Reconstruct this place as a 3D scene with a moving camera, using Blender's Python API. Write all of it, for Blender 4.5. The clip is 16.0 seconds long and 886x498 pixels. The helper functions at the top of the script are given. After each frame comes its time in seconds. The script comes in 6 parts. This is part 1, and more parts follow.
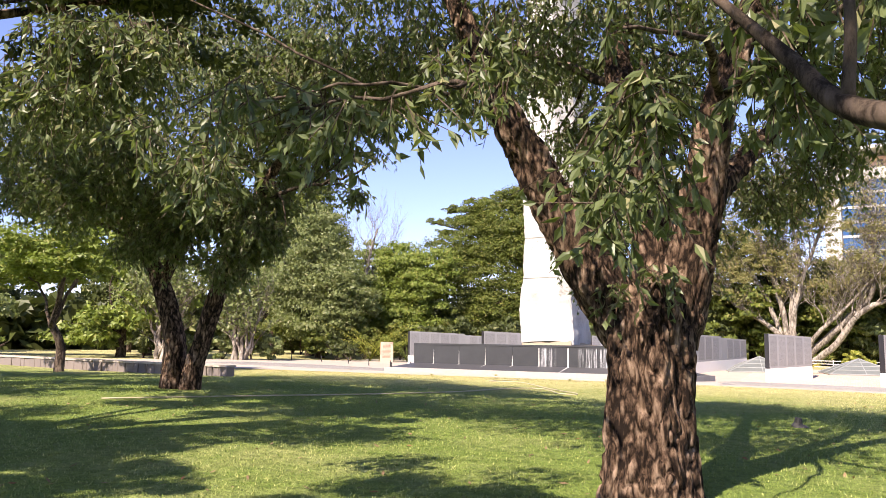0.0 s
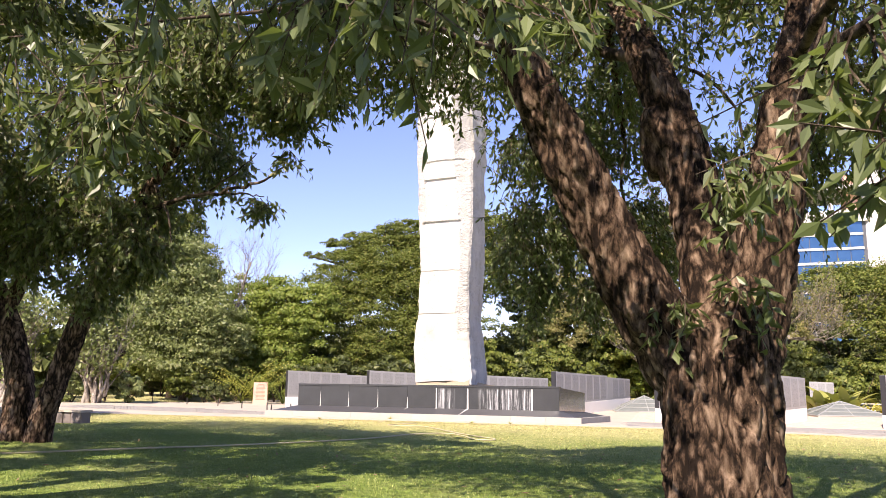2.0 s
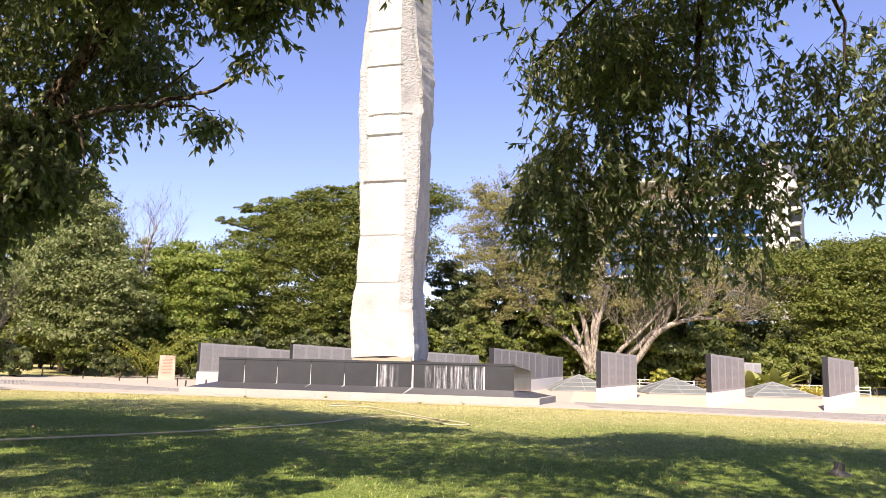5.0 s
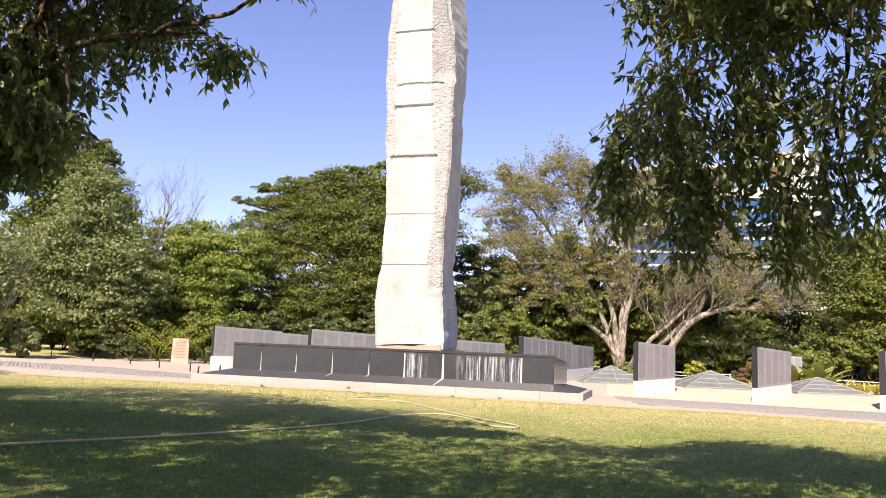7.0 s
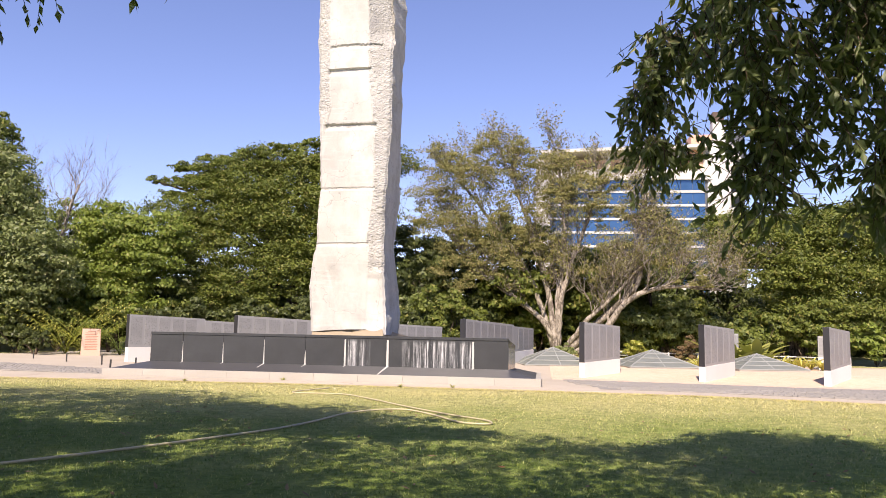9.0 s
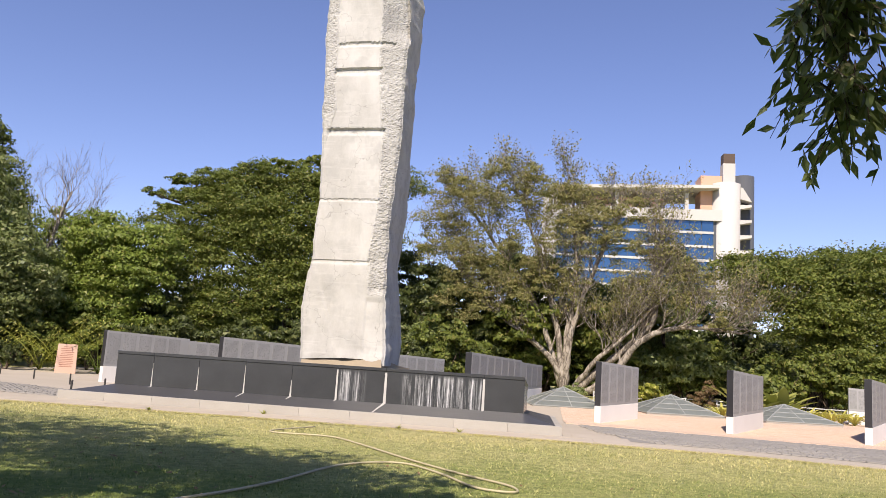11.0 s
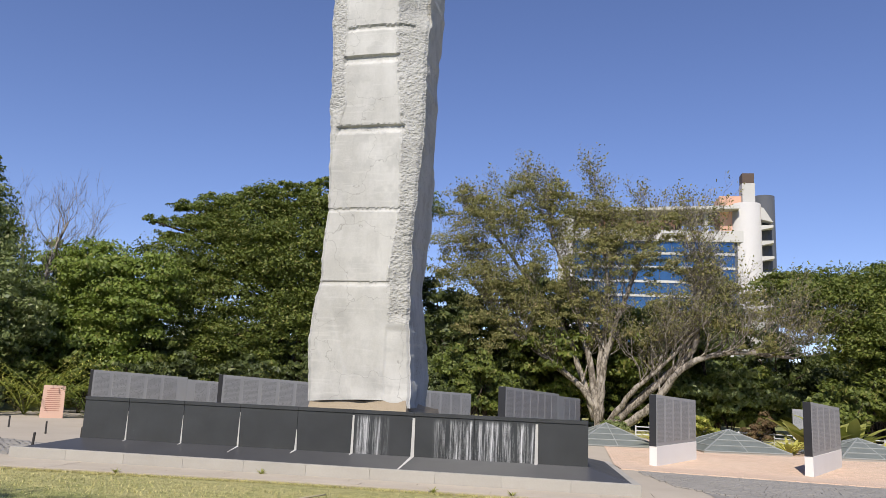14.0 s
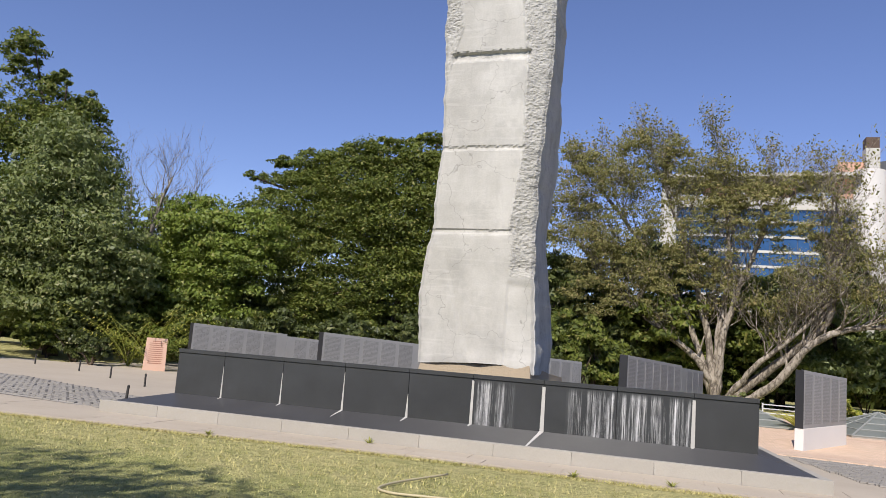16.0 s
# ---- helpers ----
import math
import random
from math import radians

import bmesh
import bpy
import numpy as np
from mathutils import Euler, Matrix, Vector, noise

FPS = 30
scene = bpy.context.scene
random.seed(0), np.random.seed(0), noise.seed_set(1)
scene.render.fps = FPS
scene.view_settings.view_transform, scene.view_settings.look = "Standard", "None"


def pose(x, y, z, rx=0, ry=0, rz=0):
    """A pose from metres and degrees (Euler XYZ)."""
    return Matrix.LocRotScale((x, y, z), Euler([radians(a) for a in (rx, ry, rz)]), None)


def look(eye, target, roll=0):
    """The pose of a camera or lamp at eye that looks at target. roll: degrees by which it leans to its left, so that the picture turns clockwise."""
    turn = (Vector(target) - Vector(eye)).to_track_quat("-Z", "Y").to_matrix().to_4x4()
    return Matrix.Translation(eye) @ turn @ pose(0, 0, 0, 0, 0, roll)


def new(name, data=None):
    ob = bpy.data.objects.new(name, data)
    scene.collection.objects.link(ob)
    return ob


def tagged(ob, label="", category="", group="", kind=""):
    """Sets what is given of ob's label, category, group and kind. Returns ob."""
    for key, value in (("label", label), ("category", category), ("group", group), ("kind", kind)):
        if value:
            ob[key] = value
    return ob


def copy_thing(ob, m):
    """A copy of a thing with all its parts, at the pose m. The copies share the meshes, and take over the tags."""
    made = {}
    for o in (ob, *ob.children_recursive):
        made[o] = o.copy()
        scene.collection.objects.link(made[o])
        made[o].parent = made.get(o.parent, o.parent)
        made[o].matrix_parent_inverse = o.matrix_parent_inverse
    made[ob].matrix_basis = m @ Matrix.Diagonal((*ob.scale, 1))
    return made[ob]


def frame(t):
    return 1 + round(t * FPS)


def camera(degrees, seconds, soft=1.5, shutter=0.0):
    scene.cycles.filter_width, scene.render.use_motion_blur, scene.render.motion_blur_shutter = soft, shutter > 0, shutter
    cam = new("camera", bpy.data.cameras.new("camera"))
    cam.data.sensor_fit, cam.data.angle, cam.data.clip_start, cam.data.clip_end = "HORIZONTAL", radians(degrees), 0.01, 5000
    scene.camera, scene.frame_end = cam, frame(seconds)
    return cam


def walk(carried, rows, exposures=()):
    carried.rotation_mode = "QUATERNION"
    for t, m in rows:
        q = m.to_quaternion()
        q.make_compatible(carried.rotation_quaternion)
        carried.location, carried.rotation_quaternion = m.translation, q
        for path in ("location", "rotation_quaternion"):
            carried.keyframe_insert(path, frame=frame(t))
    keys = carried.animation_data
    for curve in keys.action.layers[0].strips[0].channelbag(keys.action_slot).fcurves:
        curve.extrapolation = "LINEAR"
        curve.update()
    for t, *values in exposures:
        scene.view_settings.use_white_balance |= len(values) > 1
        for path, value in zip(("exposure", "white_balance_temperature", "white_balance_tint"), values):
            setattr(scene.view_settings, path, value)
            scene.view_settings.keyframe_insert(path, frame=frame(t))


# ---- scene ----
cam = camera(60.0, 16.0, soft=0.68)
PATH = [
    (0, (18.28, -30.601, 1.116), (17.323, -28.86, 1.348), 0.7),
    (0.5, (17.818, -30.236, 1.085), (16.974, -28.442, 1.346), -0.0),
    (1, (17.311, -29.839, 1.119), (16.555, -28.011, 1.412), -0.1),
    (1.5, (16.841, -29.443, 1.089), (16.171, -27.587, 1.416), 0.3),
    (2, (16.318, -29.044, 1.093), (15.678, -27.179, 1.43), 0.6),
    (2.5, (15.804, -28.659, 1.056), (15.173, -26.792, 1.393), 1.1),
    (3, (15.427, -28.305, 1.012), (14.832, -26.426, 1.352), -0.8),
    (3.5, (15.008, -28.06, 1.007), (14.518, -26.156, 1.378), -1.8),
    (4, (14.647, -27.647, 0.991), (14.21, -25.721, 1.302), -0.3),
    (6.5, (13.205, -24.93, 1.119), (12.776, -22.994, 1.381), 2.6),
    (7, (12.937, -24.503, 1.122), (12.49, -22.569, 1.367), 2.3),
    (7.5, (12.603, -24.092, 1.137), (12.179, -22.151, 1.369), 2.7),
    (8, (12.287, -23.612, 1.132), (11.882, -21.667, 1.362), 1.2),
    (8.5, (12.064, -23.112, 1.124), (11.777, -21.143, 1.329), -0.1),
    (11, (11.319, -19.791, 1.167), (11.059, -17.829, 1.456), 3.7),
    (11.5, (11.109, -19.126, 1.187), (10.822, -17.171, 1.493), 3.9),
    (12, (10.979, -18.473, 1.197), (10.699, -16.517, 1.512), 4.5),
    (12.5, (10.797, -17.99, 1.204), (10.563, -16.028, 1.516), 4.7),
    (13, (10.67, -17.281, 1.267), (10.472, -15.324, 1.629), 4.2),
    (13.5, (10.515, -16.7, 1.338), (10.34, -14.75, 1.746), 3.5),
    (14, (10.311, -16.101, 1.367), (10.017, -14.156, 1.73), 2.6),
    (14.5, (10.036, -15.517, 1.314), (9.617, -13.591, 1.654), 2.4),
    (15, (9.731, -14.992, 1.339), (9.264, -13.072, 1.65), 2.4),
    (15.5, (9.444, -14.407, 1.309), (8.957, -12.488, 1.591), 3.6),
    (16, (9.193, -13.846, 1.265), (8.665, -11.935, 1.528), 4.6),
]
EXPOSURES = ((0, 1.34, 7150, 22), (2, 1.3, 7200, 22), (4, 1.22, 7300, 22), (7, 1.1, 7350, 22), (8.5, 1.0, 7300, 21), (11, 0.64, 7050, 16), (12.5, 0.39, 6650, 12), (14.5, 0.28, 6500, 11), (16, 0.32, 6600, 12))
walk(cam, [(t, look(eye, target, roll)) for t, eye, target, roll in PATH], EXPOSURES)

# ---- world and sun ----
SUN_DIR = Vector((-0.09, -0.69, 0.72)).normalized()      # from the place towards the sun
world = bpy.data.worlds.new("sky")
scene.world = world
world.use_nodes = True
wn = world.node_tree
sky = wn.nodes.new("ShaderNodeTexSky")
sky.sky_type = "NISHITA"
sky.sun_disc = False
sky.sun_elevation = math.asin(SUN_DIR.z)
sky.sun_rotation = math.atan2(SUN_DIR.x, SUN_DIR.y)
sky.altitude = 900
sky.air_density = 1.0
sky.dust_density = 0.25
sky.ozone_density = 4.5
haze = wn.nodes.new("ShaderNodeMix")
haze.data_type, haze.blend_type = "RGBA", "MULTIPLY"
haze.inputs[0].default_value = 1.0
haze.inputs[7].default_value = (1.04, 0.94, 1.10, 1)
wn.links.new(sky.outputs[0], haze.inputs[6])
wn.links.new(haze.outputs[2], wn.nodes["Background"].inputs[0])
wn.nodes["Background"].inputs[1].default_value = 0.104
sun = new("sun", bpy.data.lights.new("sun", "SUN"))
sun.data.energy = 4.5
sun.data.angle = radians(0.53)
sun.data.color = (1.0, 0.95, 0.86)
sun.matrix_world = look((0, -55, 66), (-SUN_DIR.x, -55 - SUN_DIR.y, 66 - SUN_DIR.z))

# ---- materials ----
def material(name, rough=0.8, spec=0.3, metal=0.0):
    m = bpy.data.materials.new(name)
    m.use_nodes = True
    b = m.node_tree.nodes["Principled BSDF"]
    b.inputs["Roughness"].default_value = rough
    b.inputs["Specular IOR Level"].default_value = spec
    b.inputs["Metallic"].default_value = metal
    return m, m.node_tree, b


def coords(nt, scale=(1, 1, 1), source="Object"):
    tc = nt.nodes.new("ShaderNodeTexCoord")
    mp = nt.nodes.new("ShaderNodeMapping")
    mp.inputs["Scale"].default_value = scale
    nt.links.new(tc.outputs[source], mp.inputs[0])
    return mp.outputs[0]


def world_pos(nt, scale=(1, 1, 1)):
    g = nt.nodes.new("ShaderNodeNewGeometry")
    mp = nt.nodes.new("ShaderNodeMapping")
    mp.inputs["Scale"].default_value = scale
    nt.links.new(g.outputs["Position"], mp.inputs[0])
    return mp.outputs[0]


def noise_tex(nt, vec, scale, detail=4, rough=0.6):
    n = nt.nodes.new("ShaderNodeTexNoise")
    n.inputs["Scale"].default_value = scale
    n.inputs["Detail"].default_value = detail
    n.inputs["Roughness"].default_value = rough
    nt.links.new(vec, n.inputs["Vector"])
    return n.outputs["Fac"]


def ramp(nt, fac, stops):
    r = nt.nodes.new("ShaderNodeValToRGB")
    e = r.color_ramp.elements
    while len(e) < len(stops):
        e.new(0.5)
    for k, (p, c) in zip(e, stops):
        k.position, k.color = p, (*c, 1) if len(c) == 3 else c
    nt.links.new(fac, r.inputs[0])
    return r.outputs[0]


def mix(nt, fac, a, b, kind="MIX"):
    n = nt.nodes.new("ShaderNodeMix")
    n.data_type, n.blend_type = "RGBA", kind
    for v, i in ((fac, 0), (a, 6), (b, 7)):
        if isinstance(v, (int, float)):
            n.inputs[i].default_value = v
        elif isinstance(v, tuple):
            n.inputs[i].default_value = (*v, 1)
        else:
            nt.links.new(v, n.inputs[i])
    return n.outputs[2]


def maths(nt, op, a, b=0.0, c=0.0):
    n = nt.nodes.new("ShaderNodeMath")
    n.operation = op
    for v, i in ((a, 0), (b, 1), (c, 2)):
        if isinstance(v, (int, float)):
            n.inputs[i].default_value = v
        else:
            nt.links.new(v, n.inputs[i])
    return n.outputs[0]


def bump(nt, bsdf, height, strength=0.4, distance=0.02):
    n = nt.nodes.new("ShaderNodeBump")
    n.inputs["Strength"].default_value = strength
    n.inputs["Distance"].default_value = distance
    nt.links.new(height, n.inputs["Height"])
    nt.links.new(n.outputs[0], bsdf.inputs["Normal"])


def stone_mat(name, c1, c2, scale, rough, bump_s, spec=0.3, dist=0.01):
    m, nt, b = material(name, rough, spec)
    v = world_pos(nt)
    big = noise_tex(nt, v, scale * 0.15, 5)
    fine = noise_tex(nt, v, scale * 8, 3)
    col = mix(nt, maths(nt, "ADD", maths(nt, "MULTIPLY", big, 0.7), maths(nt, "MULTIPLY", fine, 0.3)), c1, c2)
    rnd = nt.nodes.new("ShaderNodeObjectInfo").outputs["Random"]
    col = mix(nt, maths(nt, "MULTIPLY", rnd, 0.12), col, (0.05, 0.05, 0.05))
    nt.links.new(col, b.inputs["Base Color"])
    bump(nt, b, fine, bump_s, dist)
    return m


def leaf_mat(name, dark, light, extra, gloss=0.45, through_light=0.35, extra_share=0.1, spec=0.35):
    """Leaves that differ one from another, and let some light through."""
    m, nt, b = material(name, gloss, spec)
    rnd = nt.nodes.new("ShaderNodeNewGeometry").outputs["Random Per Island"]
    big = noise_tex(nt, world_pos(nt), 0.5, 2)
    f = maths(nt, "ADD", maths(nt, "MULTIPLY", rnd, 0.6), maths(nt, "MULTIPLY", big, 0.4))
    col = mix(nt, f, dark, light)
    odd = maths(nt, "GREATER_THAN", maths(nt, "FRACT", maths(nt, "MULTIPLY", rnd, 37.7)), 1 - extra_share)
    col = mix(nt, odd, col, extra)
    nt.links.new(col, b.inputs["Base Color"])
    tr = nt.nodes.new("ShaderNodeBsdfTranslucent")
    warm = mix(nt, 0.5, col, (0.22, 0.30, 0.03))
    nt.links.new(warm, tr.inputs[0])
    ms = nt.nodes.new("ShaderNodeMixShader")
    ms.inputs[0].default_value = through_light
    nt.links.new(b.outputs[0], ms.inputs[1])
    nt.links.new(tr.outputs[0], ms.inputs[2])
    nt.links.new(ms.outputs[0], nt.nodes["Material Output"].inputs[0])
    return m


def bark_mat(name, dark, mid, light, sx=1.0):
    m, nt, b = material(name, 0.95, 0.1)
    v = world_pos(nt, (4.8 * sx, 4.8 * sx, 1.7 * sx))
    vo = nt.nodes.new("ShaderNodeTexVoronoi")
    vo.feature = "DISTANCE_TO_EDGE"
    vo.inputs["Scale"].default_value = 1.7
    warp = nt.nodes.new("ShaderNodeVectorMath")
    warp.operation = "ADD"
    nz = nt.nodes.new("ShaderNodeTexNoise")
    nz.inputs["Scale"].default_value = 1.2
    nt.links.new(v, nz.inputs["Vector"])
    nt.links.new(v, warp.inputs[0])
    more = nt.nodes.new("ShaderNodeVectorMath")
    more.operation = "SCALE"
    more.inputs["Scale"].default_value = 1.5
    nt.links.new(nz.outputs["Color"], more.inputs[0])
    nt.links.new(more.outputs[0], warp.inputs[1])
    nt.links.new(warp.outputs[0], vo.inputs["Vector"])
    fine = noise_tex(nt, v, 5, 9, 0.8)
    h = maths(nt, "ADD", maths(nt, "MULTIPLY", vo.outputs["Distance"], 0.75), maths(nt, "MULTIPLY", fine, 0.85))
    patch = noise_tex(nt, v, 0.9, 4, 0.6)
    # darkest in the cracks: the furrows' shade is painted in with the bark tones
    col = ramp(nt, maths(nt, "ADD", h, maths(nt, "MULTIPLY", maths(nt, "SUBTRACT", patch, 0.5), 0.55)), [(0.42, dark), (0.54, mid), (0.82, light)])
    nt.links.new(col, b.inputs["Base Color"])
    bump(nt, b, h, 0.8, 0.04)
    return m


M = {}
# lawn: mown green, patchy, dry towards the paving
m, nt, b = material("lawn", 0.9, 0.15)
v = world_pos(nt)
n1, n2, n3 = noise_tex(nt, v, 0.28, 4), noise_tex(nt, v, 2.2, 5), noise_tex(nt, v, 38, 3, 0.8)
sep = nt.nodes.new("ShaderNodeSeparateXYZ")
nt.links.new(v, sep.inputs[0])
near_path = nt.nodes.new("ShaderNodeMapRange")
near_path.inputs[1].default_value, near_path.inputs[2].default_value = -13, -3
nt.links.new(sep.outputs[1], near_path.inputs[0])
dry = maths(nt, "ADD", maths(nt, "MULTIPLY", near_path.outputs[0], 0.45), maths(nt, "ADD", maths(nt, "MULTIPLY", n1, 0.55), maths(nt, "MULTIPLY", n2, 0.35)))
n4 = noise_tex(nt, v, 9, 4, 0.75)
n3 = maths(nt, "ADD", maths(nt, "MULTIPLY", n3, 0.55), maths(nt, "MULTIPLY", ramp(nt, n4, [(0.32, (0, 0, 0)), (0.68, (1, 1, 1))]), 0.45))
green = mix(nt, n3, (0.092, 0.148, 0.026), (0.255, 0.335, 0.075))
straw = mix(nt, n3, (0.38, 0.345, 0.135), (0.64, 0.58, 0.29))
col = mix(nt, ramp(nt, dry, [(0.42, (0, 0, 0)), (0.92, (1, 1, 1))]), green, straw)
nt.links.new(col, b.inputs["Base Color"])
tuft = noise_tex(nt, v, 4.5, 5, 0.7)
col = mix(nt, ramp(nt, tuft, [(0.36, (0.30,) * 3), (0.56, (0, 0, 0))]), col, (0.055, 0.095, 0.016))
nt.links.new(col, b.inputs["Base Color"])
bump(nt, b, maths(nt, "ADD", n3, maths(nt, "MULTIPLY", tuft, 2.2)), 1.0, 0.05)
M["lawn"] = m

m, nt, b = material("grass_blades", 0.7, 0.2)
rnd = nt.nodes.new("ShaderNodeNewGeometry").outputs["Random Per Island"]
v = world_pos(nt)
sep = nt.nodes.new("ShaderNodeSeparateXYZ")
nt.links.new(v, sep.inputs[0])
np_ = nt.nodes.new("ShaderNodeMapRange")
np_.inputs[1].default_value, np_.inputs[2].default_value = -13, -3
nt.links.new(sep.outputs[1], np_.inputs[0])
dry = maths(nt, "ADD", maths(nt, "MULTIPLY", np_.outputs[0], 0.45), maths(nt, "ADD", maths(nt, "MULTIPLY", noise_tex(nt, v, 0.28, 4), 0.55), maths(nt, "MULTIPLY", rnd, 0.35)))
col = mix(nt, ramp(nt, dry, [(0.42, (0, 0, 0)), (0.92, (1, 1, 1))]), mix(nt, rnd, (0.098, 0.158, 0.028), (0.265, 0.34, 0.078)), mix(nt, rnd, (0.37, 0.335, 0.125), (0.62, 0.55, 0.26)))
nt.links.new(col, b.inputs["Base Color"])
M["blade"] = m

M["paving"] = stone_mat("beige_paving", (0.34, 0.29, 0.225), (0.54, 0.47, 0.385), 3, 0.85, 0.3)
M["kerb"] = stone_mat("grey_granite", (0.29, 0.27, 0.235), (0.47, 0.44, 0.39), 5, 0.75, 0.35)
M["sett"] = stone_mat("grey_setts", (0.17, 0.16, 0.145), (0.36, 0.335, 0.30), 6, 0.85, 0.5)
M["rubble"] = stone_mat("rubble_stone", (0.10, 0.085, 0.075), (0.30, 0.25, 0.22), 3, 0.9, 0.6)
M["white_base"] = stone_mat("white_painted_stone", (0.60, 0.58, 0.54), (0.80, 0.78, 0.75), 3, 0.8, 0.2)
M["pink"] = stone_mat("pink_sandstone", (0.60, 0.37, 0.27), (0.78, 0.54, 0.42), 4, 0.85, 0.3)
M["cream"] = stone_mat("red_brown_letters", (0.36, 0.17, 0.11), (0.46, 0.24, 0.17), 4, 0.8, 0.1)
M["white_rail"] = stone_mat("white_rail_paint", (0.45, 0.45, 0.42), (0.62, 0.62, 0.59), 3, 0.6, 0.1)
M["lime"] = stone_mat("lime_deposit", (0.36, 0.35, 0.33), (0.66, 0.64, 0.61), 14, 0.9, 0.5)
M["tan_rock"] = stone_mat("tan_rough_rock", (0.28, 0.22, 0.15), (0.46, 0.38, 0.27), 4, 0.9, 0.7, dist=0.03)
M["dark_post"] = stone_mat("dark_iron_post", (0.02, 0.02, 0.02), (0.06, 0.055, 0.05), 8, 0.6, 0.2)
M["hose"] = stone_mat("cream_hose", (0.42, 0.36, 0.22), (0.56, 0.49, 0.32), 6, 0.5, 0.1)

# brick paving of the square
m, nt, b = material("peach_brick", 0.9, 0.2)
br = nt.nodes.new("ShaderNodeTexBrick")
br.inputs["Scale"].default_value = 1
br.inputs["Brick Width"].default_value, br.inputs["Row Height"].default_value = 0.23, 0.115
br.inputs["Mortar Size"].default_value = 0.008
br.inputs["Color1"].default_value = (0.50, 0.335, 0.235, 1)
br.inputs["Color2"].default_value = (0.66, 0.46, 0.34, 1)
br.inputs["Mortar"].default_value = (0.30, 0.22, 0.17, 1)
v = world_pos(nt)
nt.links.new(v, br.inputs["Vector"])
col = mix(nt, maths(nt, "MULTIPLY", noise_tex(nt, v, 0.6, 5), 0.7), br.outputs["Color"], (0.60, 0.49, 0.38))
nt.links.new(col, b.inputs["Base Color"])
bump(nt, b, br.outputs["Fac"], -0.3, 0.006)
M["brick"] = m

# polished black granite, dusty; the wetted stretch bears white lime streaks
def granite(name, streaks, base1=(0.016, 0.017, 0.019), base2=(0.074, 0.077, 0.082), rough=0.19):
    m, nt, b = material(name, rough, 0.5)
    v = world_pos(nt)
    fine = noise_tex(nt, v, 60, 3, 0.7)
    dust = noise_tex(nt, v, 1.3, 6, 0.65)
    col = mix(nt, maths(nt, "ADD", maths(nt, "MULTIPLY", fine, 0.4), maths(nt, "MULTIPLY", dust, 0.6)), base1, base2)
    rnd = nt.nodes.new("ShaderNodeObjectInfo").outputs["Random"]
    col = mix(nt, maths(nt, "MULTIPLY", rnd, 0.35), col, (0.045, 0.045, 0.047))
    rg = maths(nt, "MULTIPLY_ADD", dust, 0.25, rough - 0.1)
    if streaks:
        sep = nt.nodes.new("ShaderNodeSeparateXYZ")
        nt.links.new(v, sep.inputs[0])
        x, z = sep.outputs[0], sep.outputs[2]
        s1 = noise_tex(nt, world_pos(nt, (9, 0.1, 0.25)), 2.2, 6, 0.75)
        s2 = noise_tex(nt, world_pos(nt, (30, 0.1, 1.2)), 1.5, 5, 0.8)
        band = ramp(nt, maths(nt, "MULTIPLY", maths(nt, "SUBTRACT", x, 6.0), 0.2),
                    [(0.035, (0, 0, 0)), (0.05, (0.95,) * 3), (0.16, (0.55,) * 3), (0.185, (0.0,) * 3), (0.365, (0,) * 3), (0.40, (0.75,) * 3),
                     (0.6, (1,) * 3), (0.785, (0.95,) * 3), (0.80, (0,) * 3)])
        top = ramp(nt, z, [(0.70, (1, 1, 1)), (0.80, (0, 0, 0))])
        s = maths(nt, "ADD", maths(nt, "MULTIPLY", s1, 0.75), maths(nt, "MULTIPLY", s2, 0.35))
        bundle = noise_tex(nt, world_pos(nt, (2.6, 0.1, 0.06)), 1.6, 2, 0.5)
        s = maths(nt, "ADD", s, maths(nt, "MULTIPLY", maths(nt, "SUBTRACT", bundle, 0.5), 0.55))
        st = ramp(nt, s, [(0.52, (0, 0, 0)), (0.60, (0.35,) * 3), (0.70, (1, 1, 1))])
        f = maths(nt, "MULTIPLY", maths(nt, "MULTIPLY", st, band), top)
        f = maths(nt, "MULTIPLY", f, 0.92)
        col = mix(nt, f, col, (0.70, 0.70, 0.71))
        rg = maths(nt, "MAXIMUM", rg, maths(nt, "MULTIPLY", f, 0.85))
    nt.links.new(rg, b.inputs["Roughness"])
    nt.links.new(col, b.inputs["Base Color"])
    return m


M["granite_wet"] = granite("black_granite_streaked", True)
M["granite"] = granite("black_granite", False)
M["granite_floor"] = granite("black_granite_floor", False, (0.02, 0.02, 0.022), (0.085, 0.085, 0.088), 0.42)
M["slab"] = stone_mat("grey_honed_granite", (0.24, 0.24, 0.235), (0.38, 0.38, 0.37), 7, 0.5, 0.15, 0.4)
M["slab_end"] = granite("slab_edge_granite", False, (0.008, 0.008, 0.009), (0.03, 0.03, 0.032), 0.4)

# engraved columns: fine rows too small to read
m, nt, b = material("engraved_granite", 0.55, 0.4)
wv = nt.nodes.new("ShaderNodeTexWave")
wv.bands_direction = "Z"
wv.inputs["Scale"].default_value = 7
wv.inputs["Distortion"].default_value = 0.6
v = world_pos(nt)
nt.links.new(v, wv.inputs["Vector"])
brk = noise_tex(nt, v, 14, 2)
rows = maths(nt, "MULTIPLY", wv.outputs["Fac"], maths(nt, "GREATER_THAN", brk, 0.42))
rnd = nt.nodes.new("ShaderNodeObjectInfo").outputs["Random"]
col = mix(nt, maths(nt, "MULTIPLY", rows, 0.8), (0.21, 0.21, 0.207), (0.36, 0.36, 0.35))
col = mix(nt, maths(nt, "MULTIPLY", rnd, 0.4), col, (0.16, 0.16, 0.158))
nt.links.new(col, b.inputs["Base Color"])
M["engraved"] = m

